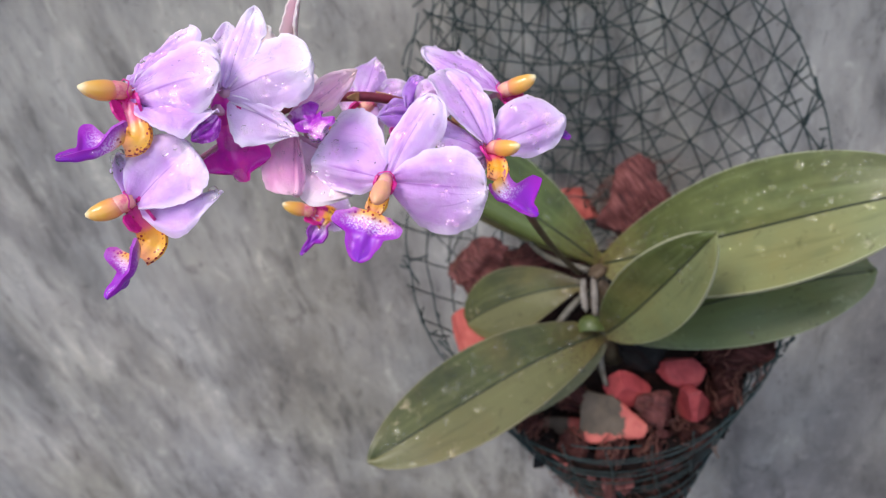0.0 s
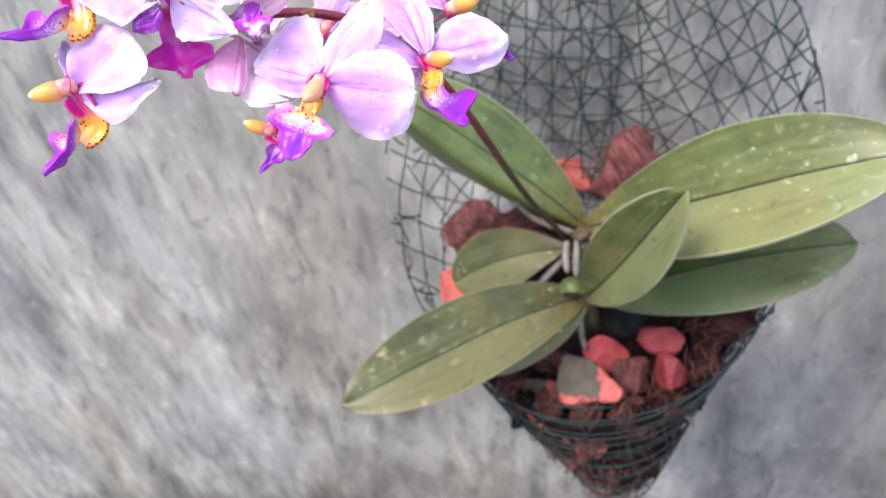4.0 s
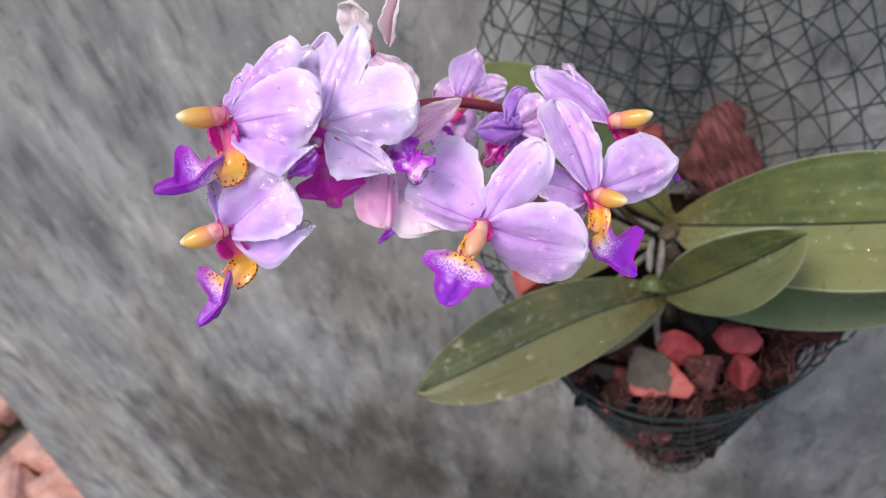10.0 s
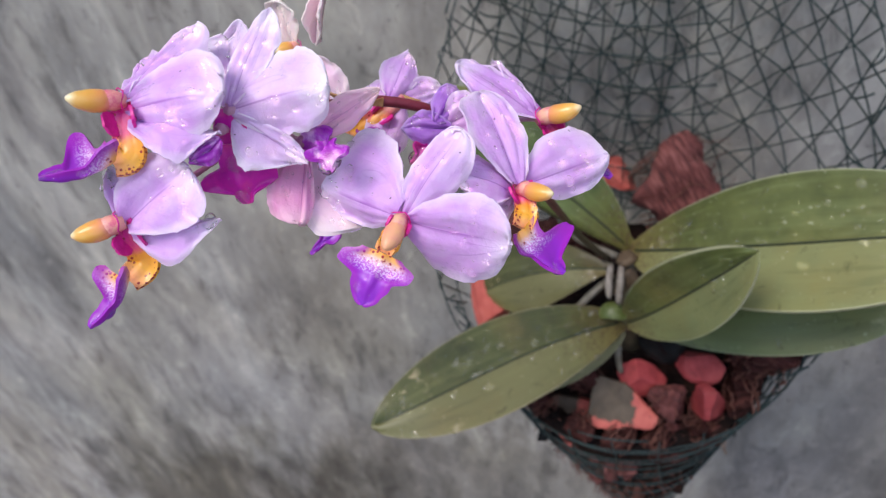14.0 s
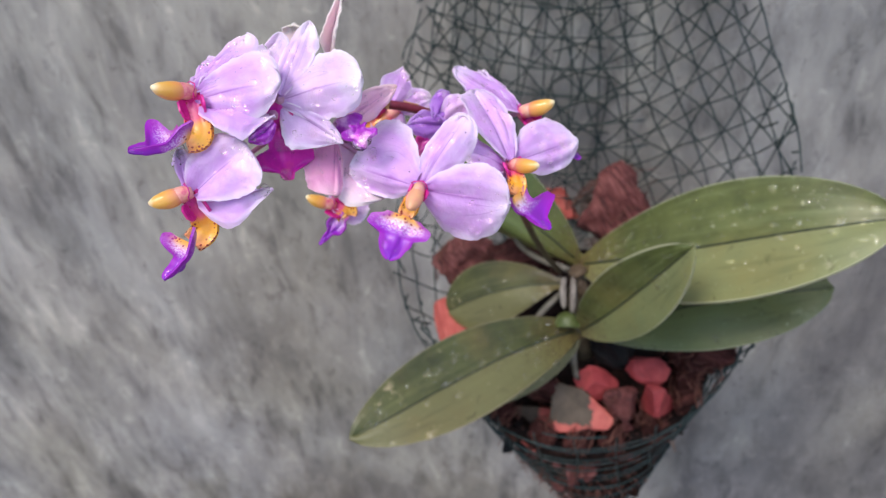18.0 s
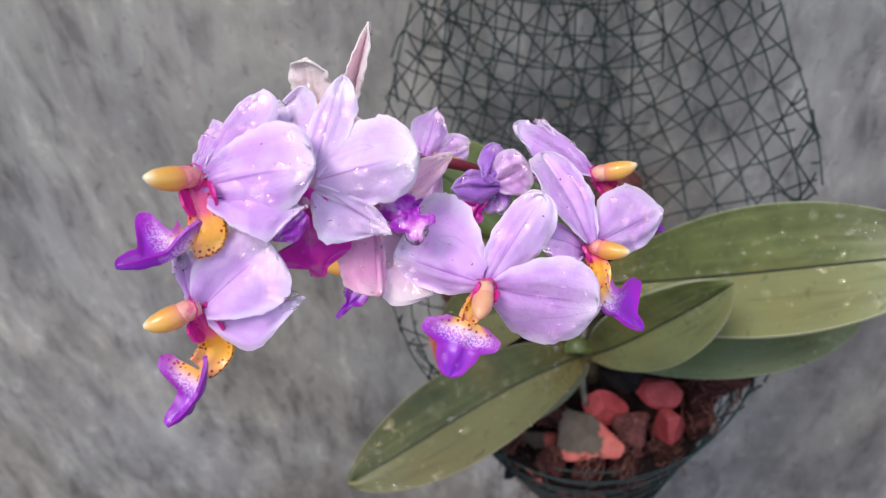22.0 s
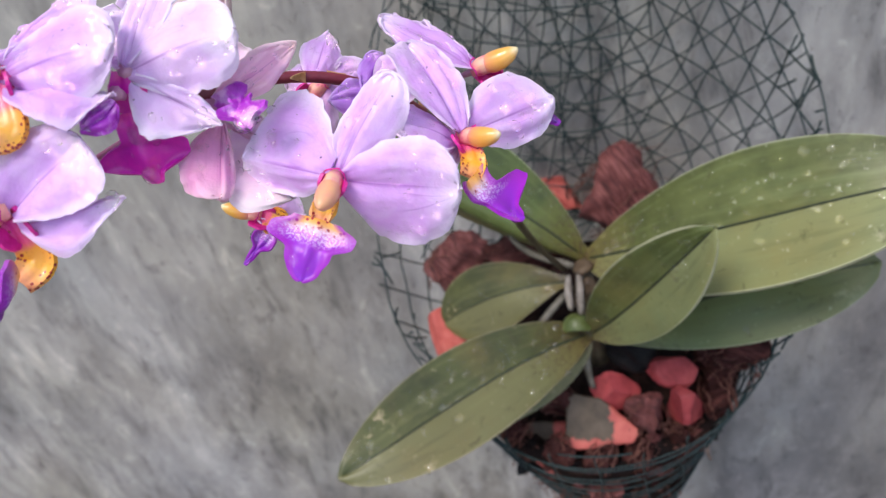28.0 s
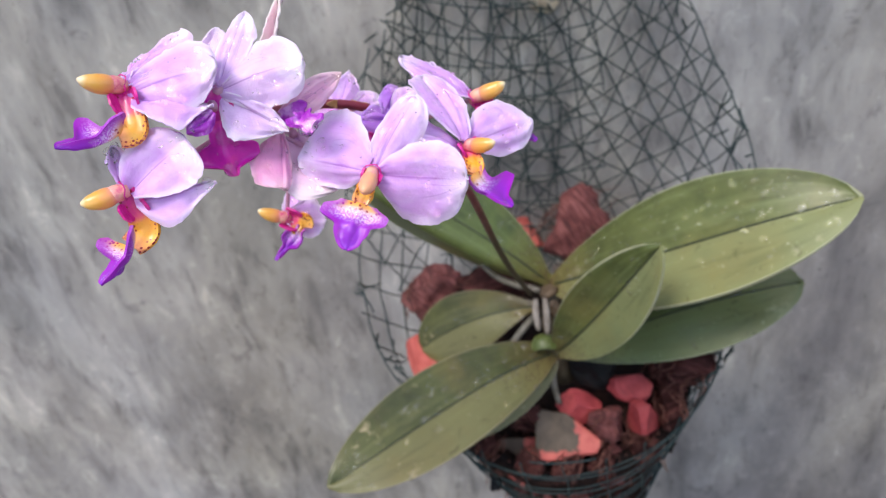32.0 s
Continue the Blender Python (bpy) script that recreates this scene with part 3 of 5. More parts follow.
# ---- large structure ----
def slab(corners, y0, y1, bevel=0.012):
    """An upright wall from a face outline in x, z and two depths."""
    bm = bmesh.new()
    a = [bm.verts.new((x, y0, z)) for x, z in corners]
    b = [bm.verts.new((x, y1, z)) for x, z in corners]
    n = len(corners)
    bm.faces.new(a)
    bm.faces.new(b[::-1])
    for i in range(n):
        bm.faces.new((a[i], b[i], b[(i + 1) % n], a[(i + 1) % n]))
    bmesh.ops.recalc_face_normals(bm, faces=bm.faces)
    bmesh.ops.bevel(bm, geom=bm.edges[:], offset=bevel, segments=2, affect="EDGES")
    return bm


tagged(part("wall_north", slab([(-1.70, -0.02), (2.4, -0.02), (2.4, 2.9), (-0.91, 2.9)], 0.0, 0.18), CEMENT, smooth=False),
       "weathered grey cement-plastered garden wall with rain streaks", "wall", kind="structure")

gm = bmesh.new()
bmesh.ops.create_grid(gm, x_segments=90, y_segments=90, size=1.0)
for v in gm.verts:
    far = v.co.xy.length
    v.co.xy *= 2.6 + 120 * far ** 4
    v.co.z = 0.02 * noise.noise(v.co * 3.0) * (1 if far < 0.5 else 0.3)
tagged(part("ground", gm, EARTH), "bare damp earth strewn with brick rubble", "ground", kind="structure")


# ---- basket ----
RIM_F, RIM_S, RIM_B = 1.559, 1.640, 1.858


def rim_height(a):
    c = math.cos(a)
    return RIM_S + (RIM_B - RIM_F) / 2 * -c + ((RIM_B + RIM_F) / 2 - RIM_S) * c * c


def basket_radius(z):
    r = 0.025 + 0.50 * (z - 1.396)
    return r if r < 0.122 else 0.122 + 0.032 * (1 - math.exp(-(r - 0.122) / 0.032))


def basket_point(a, z, out=0.0):
    """A place on the basket's skin; a = 0 faces away from the wall."""
    k = min(max((z - 1.396) / 0.20, 0), 1)
    cx, cy = 0.010 - 0.012 * min(1.8 * k, 1), -0.158 + 0.036 * k
    r = basket_radius(z) + out
    x, y = cx + r * math.sin(a), cy - r * math.cos(a)
    return Vector((x, min(y, -0.006 + out), z))


basket = thing("wire_basket", (0.01, -0.15, 1.38), "cone-shaped hanging basket rolled from dark green plastic-coated wire mesh", "basket")
CELL, SPREAD = 0.0250, 0.42
slope = math.sqrt(1 + 0.46 ** 2)


def wire_run(line, across, a0, a1, layer, turn, drop):
    """One straight wire of the flat sheet, laid on the rolled cone; gives its runs inside the sheet."""
    run, runs = [], []
    s = -0.66
    while s < 0.66:
        p = (line, s) if across else (s, line)
        rho, phi = math.hypot(*p), math.atan2(p[1], p[0])
        z = 1.335 + rho / slope
        for a in [(phi - turn + w * math.tau) / SPREAD for w in (-1, 0, 1)]:
            if a0 <= a <= a1 and rho > 0.05 and 1.394 < z < rim_height(a) + 0.004 - drop:
                run.append(basket_point(a, z, -0.0020 * layer + 0.0005 * across))
                break
        else:
            if run:
                runs.append(run)
                run = []
        s += 0.008
    if run:
        runs.append(run)
    return runs


def wire(run, seed):
    jit = []
    for i, p in enumerate(run):
        q = p * 34 + Vector((seed * 3.1, 0, 0))
        jit.append(p + Vector((noise.noise(q), noise.noise(q + Vector((5, 0, 0))) * 0.6, noise.noise(q + Vector((9, 0, 0))))) * 0.0021)
    return part("wire", tube(jit, 0.00062 if sum(p.y for p in run) / len(run) > -0.15 else 0.00058, 5), WIRE, basket)


count = 0
for layer, (a0, a1, turn, drop) in enumerate(((-3.30, 3.30, 0.0, 0.0), (1.30, 4.45, -0.53, 0.0), (0.95, 1.75, -0.98, 0.012), (2.75, 4.0, 0.31, 0.0))):
    for across in (0, 1):
        for k in range(-34, 35):
            for run in wire_run(k * CELL + 0.006 * layer, across, a0, a1, layer, turn, drop):
                if len(run) > 2:
                    count += 1
                    wire(run, count)
# cut ends tied round the mouth
rnd = random.Random(2)
for i in range(110):
    a = rnd.uniform(0.9, 5.4)
    z = rim_height(a) - 0.05 * rnd.random() ** 2.2
    p = basket_point(a, z, 0.001)
    q = basket_point(a + rnd.uniform(-0.13, 0.13), z + rnd.uniform(-0.022, 0.010), rnd.uniform(-0.008, 0.001))
    hook = p.lerp(q, 0.5) + Vector((rnd.uniform(-4, 4), rnd.uniform(-6, 0), rnd.uniform(-2, 6))) * 0.001
    part("wire_end", tube([bezier([p, hook, q], k / 5) for k in range(6)], 0.00075, 5), WIRE, basket)
# circling wires of the doubled front
for i in range(8):
    z0, ring = 1.414 + 0.0185 * i, []
    for k in range(25):
        a = -1.45 + 3.0 * k / 24
        z = z0 + 0.030 * max(a, 0) ** 1.6 / 1.9 + 0.010 * max(-a, 0) ** 2 / 2 + 0.0035 * noise.noise(Vector((a * 1.6, i * 3.7, 0)))
        if z < rim_height(a) - 0.001:
            ring.append(basket_point(a, z, 0.0012))
    if len(ring) > 4:
        part("wire", tube(ring, 0.00048, 5), WIRE, basket)
# bottom weave
for i in range(10):
    a, b = rnd.uniform(0, math.tau), rnd.uniform(1.5, 3.2)
    part("wire", tube([basket_point(a, 1.398, -0.001), basket_point(a + b / 2, 1.396, -0.012) - Vector((0, 0, 0.003)), basket_point(a + b, 1.398, -0.001)], 0.0008, 5), WIRE, basket)


# ---- orchid ----
orchid = thing("orchid", (0.0, -0.16, 1.58), "moth orchid with olive leaves and wet lilac flowers in a basket", "orchid")


def leaf(pts, width, tilt, fold=0.22, curl=0.0, drops=0, label="", peak=0.55, seed=0, turned=0.0, mat=None):
    """A strap leaf along a bezier; tilt: the way its face looks; fold: how deep the channel is."""
    pts = [mm(p) for p in pts]
    n, k = 34, 13
    rows, mid = [], []
    face = Vector(tilt).normalized()
    for i in range(n):
        t = i / (n - 1)
        p = bezier(pts, t)
        d = (bezier(pts, min(t + 0.02, 1)) - bezier(pts, max(t - 0.02, 0))).normalized()
        side = d.cross(face).normalized()
        up = side.cross(d).normalized()
        e = t ** (math.log(0.5) / math.log(peak))
        w = width * 0.0005 * max(math.sin(math.pi * min(e, 1)) ** 0.62, 0.17 * (1 - t) + 0.012)
        row = []
        for j in range(k):
            v = j / (k - 1) * 2 - 1
            wav = noise.noise(Vector((t * 3 + seed, v * 1.3, seed))) * 0.0016
            over = max(0.0, -v - 0.52) * turned
            row.append(p + side * (v + over * 0.6) * w + up * (fold * w * (abs(v + over * 0.8) ** 1.25) - curl * w * v * v - over * 1.3 * w + wav - 0.0006 * math.exp(-(v * 9) ** 2)))
        # keeps the painted paler half on each blade's lower side
        rows.append(row if pts[-1].x > pts[0].x else row[::-1])
        mid.append(row[k // 2] + up * 0.0010)
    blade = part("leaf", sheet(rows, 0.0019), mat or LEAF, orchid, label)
    part("midrib", tube(mid[1:-1], [0.0008 * (1 - 0.5 * i / n) + 0.0001 for i in range(1, n - 1)], 5), RIB, blade)
    if drops:
        rnd = random.Random(seed + 3)
        bm = bmesh.new()
        for _ in range(drops):
            i, j = rnd.randrange(3, n - 3), rnd.randrange(1, k - 1)
            if rows[i][k - 1 - j].z > rows[i][j].z and rnd.random() < 0.6:
                j = k - 1 - j
            a = rows[i + 1][j] - rows[i - 1][j]
            b = rows[i][j + 1] - rows[i][j - 1]
            nrm = a.cross(b).normalized()
            if nrm.dot(face) < 0:
                nrm = -nrm
            c = rows[i][j].lerp(rows[i + 1][j + 1], rnd.random()) + nrm * 0.0009
            r = rnd.choice((0.0006, 0.0007, 0.0009, 0.0010, 0.0013, 0.0017, 0.0022))
            m = Matrix.Translation(c) @ nrm.to_track_quat("Z", "Y").to_matrix().to_4x4() @ Matrix.Rotation(rnd.uniform(0, 3), 4, "Z") @ Matrix.Diagonal((r, r * rnd.uniform(0.7, 1.7), r * 0.38, 1))
            bmesh.ops.create_icosphere(bm, subdivisions=2, radius=1, matrix=m)
        tagged(part("dew", bm, DROP, blade, "clear rain drops"), kind="stuff").visible_shadow = False
    return blade


UPF = (0.0, -0.62, 0.78)
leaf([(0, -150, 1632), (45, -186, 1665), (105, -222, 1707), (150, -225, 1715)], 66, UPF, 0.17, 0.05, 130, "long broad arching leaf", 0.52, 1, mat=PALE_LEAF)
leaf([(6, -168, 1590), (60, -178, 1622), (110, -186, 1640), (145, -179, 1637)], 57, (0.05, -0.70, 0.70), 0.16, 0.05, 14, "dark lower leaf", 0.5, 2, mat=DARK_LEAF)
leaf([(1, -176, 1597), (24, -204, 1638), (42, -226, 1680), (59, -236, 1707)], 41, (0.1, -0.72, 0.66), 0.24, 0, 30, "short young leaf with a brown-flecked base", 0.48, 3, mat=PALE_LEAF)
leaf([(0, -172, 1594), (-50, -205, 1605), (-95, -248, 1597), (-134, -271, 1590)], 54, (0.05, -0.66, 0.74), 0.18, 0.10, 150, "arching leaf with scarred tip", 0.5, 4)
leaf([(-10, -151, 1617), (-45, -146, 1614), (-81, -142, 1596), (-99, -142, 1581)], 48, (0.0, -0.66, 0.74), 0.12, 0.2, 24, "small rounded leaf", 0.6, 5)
leaf([(0, -150, 1634), (-42, -152, 1684), (-82, -154, 1720), (-110, -157, 1740)], 56, (0.42, -0.66, 0.6), 0.12, 0, 24, "steep leaf with one side turned down", 0.5, 6, 2.3, BRIGHT_LEAF)
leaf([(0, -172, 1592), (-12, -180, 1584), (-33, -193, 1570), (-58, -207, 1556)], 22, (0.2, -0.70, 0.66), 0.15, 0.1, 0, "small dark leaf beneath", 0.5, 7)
part("stub", sheet([[mm((-7, -176, 1608)) + mm((7.6 * math.sin(th) * v, 0, 0)) + Vector((0, 0.77, 0.64)) * 0.0072 * (math.cos(th) - 0.5) + Vector((0, -0.64, 0.77)) * 0.0042 * math.sin(th) * (1 - v * v) for v in [k / 4 - 1 for k in range(9)]] for th in [0.15 + 1.85 * i / 10 for i in range(11)]], 0.0014), BRIGHT_LEAF, orchid, "rounded green leaf stub")
part("stem", tube([mm(p) for p in ((2, -160, 1560), (0, -160, 1590), (-1, -158, 1615), (0, -152, 1634))], [0.007, 0.0075, 0.0065, 0.004], 10), CROWN, orchid, "short brown crown")
for pts, r in ((((-8, -158, 1618), (-24, -172, 1612), (-34, -176, 1600), (-36, -174, 1586)), 2.3), (((-6, -158, 1634), (-22, -156, 1640), (-34, -152, 1640), (-42, -146, 1652)), 2.2),
               (((-3, -168, 1588), (-5, -176, 1580), (-5, -182, 1572), (-2, -184, 1560)), 2.4)):
    part("root", tube([bezier([mm(p) for p in pts], i / 14) for i in range(15)], [r * 0.001 * (1 - 0.3 * (i / 14) ** 3) for i in range(15)], 8), ROOT, orchid)

for pts in (((-9, -164, 1632), (-10, -170, 1628), (-10, -175, 1622), (-9, -176, 1616)), ((-3, -164, 1633), (-3, -172, 1629), (-3, -178, 1622), (-4, -178, 1614))):
    part("root_tip", tube([bezier([mm(p) for p in pts], i / 9) for i in range(10)], [0.0016, 0.0018, 0.002, 0.0022, 0.0022, 0.0022, 0.0021, 0.002, 0.0017, 0.001], 9), PALE_ROOT, orchid, "pale young root tip")
for at, size, sd in (((-2, -161, 1634), (8, 6, 6), 61), ((3, -166, 1624), (6, 5, 8), 62), ((-7, -166, 1616), (6, 5, 6), 63)):
    sheath = part("sheath", lump(mm(size), sd, 0.2, 3), SHEATH, orchid, "papery tan leaf sheath")
    sheath.matrix_basis = Matrix.Translation(Vector(orchid.location).lerp(mm(at), 1.0))
CAMSIDE = Vector((0.35, -0.78, 0.42)).normalized()
RACHIS = [mm(p) for p in ((-12, -155, 1630), (-18, -205, 1682), (-28, -252, 1738), (-6, -326, 1806), (-16, -322.5, 1824), (-46, -314.5, 1824), (-58, -326.5, 1830), (-69, -352, 1832))]
STALK_LINE = [bezier(RACHIS, i / 40) for i in range(41)]


def blade_rows(a, b, left, right, via=None, ends=(2.2, 2.2), rise=0.9, foot=0.14, floor=0.03, n=25, k=17, tail=0.0):
    """A grid of points over a petal: from base a to tip b, as wide as its two shoulders; ends: how full each side is past its shoulder."""
    d = b - a
    halves = []
    for p, q in ((left, ends[0]), (right, ends[1])):
        s = min(max((p - a).dot(d) / d.length_squared, 0.18), 0.90)
        mid = a.lerp(b, s) if via is None else bezier([a, via, b], s)
        halves.append((s, p - mid, q))
    rows, side = [], (halves[1][1] - halves[0][1]).normalized()
    up = side.cross(d).normalized()
    if up.dot(CAMSIDE) < 0:
        up = -up
    for i in range(n):
        t = 1 - (1 - i / (n - 1)) ** 1.7
        c = a.lerp(b, t) if via is None else bezier([a, via, b], t)
        row = []
        for j in range(k):
            v = j / (k - 1) * 2 - 1
            s, out, q = halves[0 if v < 0 else 1]
            g = foot + (1 - foot) * math.sin(math.pi / 2 * t / s) ** rise if t < s else max((1 - ((t - s) / (1 - s)) ** q), 0) ** (1 / q)
            if tail:
                lobe, neck = math.exp(-(abs(t - s) / q) ** 4), tail * max(1 - t ** 3, 0) ** 0.5
                g = (lobe ** 3 + max(neck, foot * (1 - t / s) if t < s else 0) ** 3) ** (1 / 3)
            row.append((t, v, c, out * abs(v) * max(g, floor), max(g, floor)))
        rows.append(row)
    return rows, up, d.length


def tepal(kind, base, tip, left, right, parent, mat, seed, ends=(2.2, 2.2), bulge=0.035):
    """A petal or sepal from its base, its tip and its two shoulders: a thin, creased, slightly ruffled sheet."""
    a, b = mm(base), mm(tip)
    grid, up, ln = blade_rows(a, b, mm(left), mm(right), ends=ends, rise=0.92, foot=0.26)
    rnd = random.Random(seed * 31 + 7)
    folds = [(rnd.uniform(-0.7, 0.7), rnd.choice((-1, -0.6, 0.7, 1)), rnd.uniform(0.12, 0.26)) for _ in range(3)]
    ax = (b - a).normalized()
    rows = []
    for line in grid:
        row = []
        for t, v, c, out, g in line:
            q = Vector((t * 2.0 + seed * 1.7, v * 1.3, seed))
            lift = bulge * ln * math.sin(math.pi * min(t * 1.05, 1)) * (1 - v * v) - 0.0011 * math.exp(-(v * 7) ** 2) * (1 - 0.7 * t)
            lift += noise.noise(q) * 0.0016 * (0.3 + abs(v)) + noise.noise(q * 2.6) * 0.0015 * v * v + noise.noise(q * 6.0) * 0.0006 * abs(v)
            for at, deep, wide in folds:
                lift += deep * 0.0009 * max(0.0, 1 - abs(v - at - 0.2 * (t - 0.5)) / wide) * math.sin(math.pi * t)
            rag = 1 + 0.07 * noise.noise(Vector((t * 5.0 + seed * 2.3, v, 2.0))) + 0.06 * noise.noise(Vector((t * 17 + seed, v, 6.0))) * v * v
            end = ln * (0.035 * noise.noise(Vector((v * 2.7, seed * 3.3, 4.2))) + 0.03 * noise.noise(Vector((v * 9, seed * 3.3, 1.2)))) * t ** 4
            row.append(c + out * rag + ax * end + up * lift)
        rows.append(row)
    part(kind, sheet(rows, 0.00035), mat, parent)
    return rows, up


def spread(base, tip, width):
    """Shoulders for a petal of that width that faces the open side."""
    a, b = Vector(base), Vector(tip)
    sd = (b - a).cross(CAMSIDE).normalized() * width / 2
    return a.lerp(b, 0.58) - sd - CAMSIDE * width * 0.08, a.lerp(b, 0.58) + sd - CAMSIDE * width * 0.08


def dew(places, parent, seed, size=1.0):
    bm = bmesh.new()
    rnd = random.Random(seed)
    for c, nrm in places:
        r = rnd.choice((0.0002, 0.0003, 0.0003, 0.0004, 0.0005, 0.0006, 0.0008, 0.0010, 0.0013)) * size
        m = Matrix.Translation(c + nrm * 0.0003) @ nrm.to_track_quat("Z", "Y").to_matrix().to_4x4() @ Matrix.Diagonal((r, r * rnd.uniform(0.7, 1.5), r * 0.55, 1))
        bmesh.ops.create_icosphere(bm, subdivisions=2, radius=1, matrix=m)
    ob = tagged(part("dew", bm, DEW, parent, "clear rain drops"), kind="stuff")
    ob.visible_shadow = False


def flower(base, tepals, cap=None, lip=None, mat=None, lip_material=None, seed=0, label="", cap_material=None, cap_wide=1.0, tail=0.40):
    """A moth-orchid flower: tepals as (kind, base, tip, width or two shoulders, ends, material), the column's tip,
    the lip as (claw bend, start, keel, tip, two wing tops, claw width)."""
    fl = new("flower")
    fl.parent = orchid
    fl.matrix_parent_inverse = Matrix.Translation((0.0, -0.16, 1.58)).inverted()
    fl.matrix_basis = Matrix.Translation(mm(base))
    bpy.context.view_layer.update()
    if label:
        fl["label"] = label
    rnd = random.Random(seed)
    wet = []
    for i, (kind, b0, tip, shape, *own) in enumerate(tepals):
        left, right = spread(b0, tip, shape) if isinstance(shape, (int, float)) else shape
        rows, up = tepal(kind, b0, tip, left, right, fl, own[1] if len(own) > 1 else mat or LILAC, seed * 7 + i, own[0] if own else (2.2, 2.2))
        for _ in range(18 if kind == "petal" else 10):
            p, q = rnd.randrange(5, 20), rnd.randrange(2, 14)
            wet.append((rows[p][q].lerp(rows[p + 1][q + 1], rnd.random()), up))
    dew(wet, fl, seed)
    b = mm(base)
    near = min(STALK_LINE[18:], key=lambda p: (p - b).length)
    back = b - CAMSIDE * 0.004
    part("pedicel", tube([bezier([near, near.lerp(back, 0.5) - CAMSIDE * 0.004, back, b], i / 10) for i in range(11)], [0.0007] * 8 + [0.0009, 0.0011, 0.0014], 7), PEDICEL, fl, "thin pinkish flower stalk")
    if cap:
        c = mm(cap)
        d = c - b
        sag = Vector((0, 0, -0.0004))
        cr = [r * cap_wide for r in (0.0019, 0.0021, 0.0023, 0.00235, 0.00235, 0.0023, 0.0022, 0.0020, 0.0018, 0.0015, 0.0010, 0.0004)]
        part("column", tube([b + d * t for t in (-0.12, 0.0, 0.10, 0.22, 0.34)], [r * cap_wide for r in (0.0014, 0.0018, 0.0021, 0.0021, 0.0019)], 14), ROSE, fl)
        part("anther_cap", tube([b + d * (0.20 + 0.80 * i / 11) + sag * math.sin(math.pi * i / 11) for i in range(12)], cr, 16), cap_material or CAP, fl, "waxy yellow cap")
        ax = d.normalized()
        o1 = ax.orthogonal().normalized()
        o2 = ax.cross(o1)
        part("collar", tube([b + (o1 * math.cos(k * 0.55) + o2 * math.sin(k * 0.55)) * 0.0025 * cap_wide + ax * 0.0004 * math.sin(k * 1.9) for k in range(10)], 0.00017, 5), CERISE, fl, "thin red collar")
    if lip:
        bend, s, keel, e, wl, wr, cw = *(mm(p) for p in lip[:6]), lip[6] * 0.001
        lm = lip_material or LIP
        yellow = lm is LIP
        # claw: a broad spotted strap from the column's foot round the bend to the lip
        foot = b - CAMSIDE * 0.001
        run = bend - foot
        mid = bend.lerp((foot + s) / 2, 0.12)
        cs = run.cross(CAMSIDE).normalized()
        cu = cs.cross(run).normalized()
        rows = []
        for i in range(15):
            t = i / 14
            p = bezier([foot, mid, mid, s], t) - CAMSIDE * 0.0016 * t
            dn = (bezier([foot, mid, mid, s], min(t + 0.05, 1)) - bezier([foot, mid, mid, s], max(t - 0.05, 0))).normalized()
            sd = dn.cross(CAMSIDE).normalized()
            ww = cw * (0.40 + 0.22 * math.sin(math.pi * t * 0.85))
            rows.append([p + sd * v * ww + CAMSIDE * (0.0005 * math.exp(-(v * 4.5) ** 2) + 0.30 * ww * v * v + 0.0003 * noise.noise(Vector((t * 6, v * 3, seed)))) for v in [j / 5 - 1 for j in range(11)]])
        part("claw", sheet(rows, 0.0009), ORANGE if yellow else lm, fl, "orange claw with red spots" if yellow else "")
        # lip: two raised wings on a keel that runs out into a point
        grid, up, ln = blade_rows(s, e, wl, wr, via=keel, ends=(0.22, 0.22), foot=0.5, floor=0.05, n=33, k=19, tail=tail)
        rows = []
        for line in grid:
            row = []
            for t, v, c, out, g in line:
                q = Vector((t * 4 + seed, v * 2, seed))
                cup = 0.0010 * g * math.sin(math.pi * min(abs(v) * 1.1, 1))
                row.append(c + out * (1 + 0.10 * noise.noise(q * 1.7)) - up * (cup - 0.0005 * noise.noise(q)))
            rows.append(row)
        part("lip", sheet(rows, 0.0007), lm, fl, "purple lip with a white-speckled throat" if lm is LIP else "dark magenta lip")
        dew([(rows[p][q], up) for p, q in ((17, 4), (19, 11), (9, 14), (12, 7), (22, 6), (6, 10))], fl, seed + 40, 1.6)
        for sg in (-1, 1) if lm is LIP else ():
            lobe = []
            o = foot.lerp(bend, 0.40)
            for i in range(9):
                t = i / 8
                row = []
                for j in range(7):
                    v = j / 6 * 2 - 1
                    row.append(o + cs * sg * (cw * 0.32 + 0.0012 * t) + cu * (0.0035 * t) + run.normalized() * (v * cw * 0.46 * math.sin(math.pi * (0.22 + 0.62 * t)) - 0.0008 * t) + cs * 0.0003 * noise.noise(Vector((t * 5, v * 3, seed + sg))))
                lobe.append(row)
            part("side_lobe", sheet(lobe, 0.0006), CERISE, fl, "cerise side lobe")
    return fl


def simple_lip(bend, tip, width, claw):
    """A small lip for a half-hidden flower: its wings lie either side of its middle."""
    a, b = Vector(bend), Vector(tip)
    sd = (b - a).cross(CAMSIDE).normalized() * width / 2
    m = a.lerp(b, 0.4) + CAMSIDE * width * 0.12
    return (bend, a.lerp(b, 0.05), a.lerp(b, 0.5), tip, m - sd, m + sd, claw)


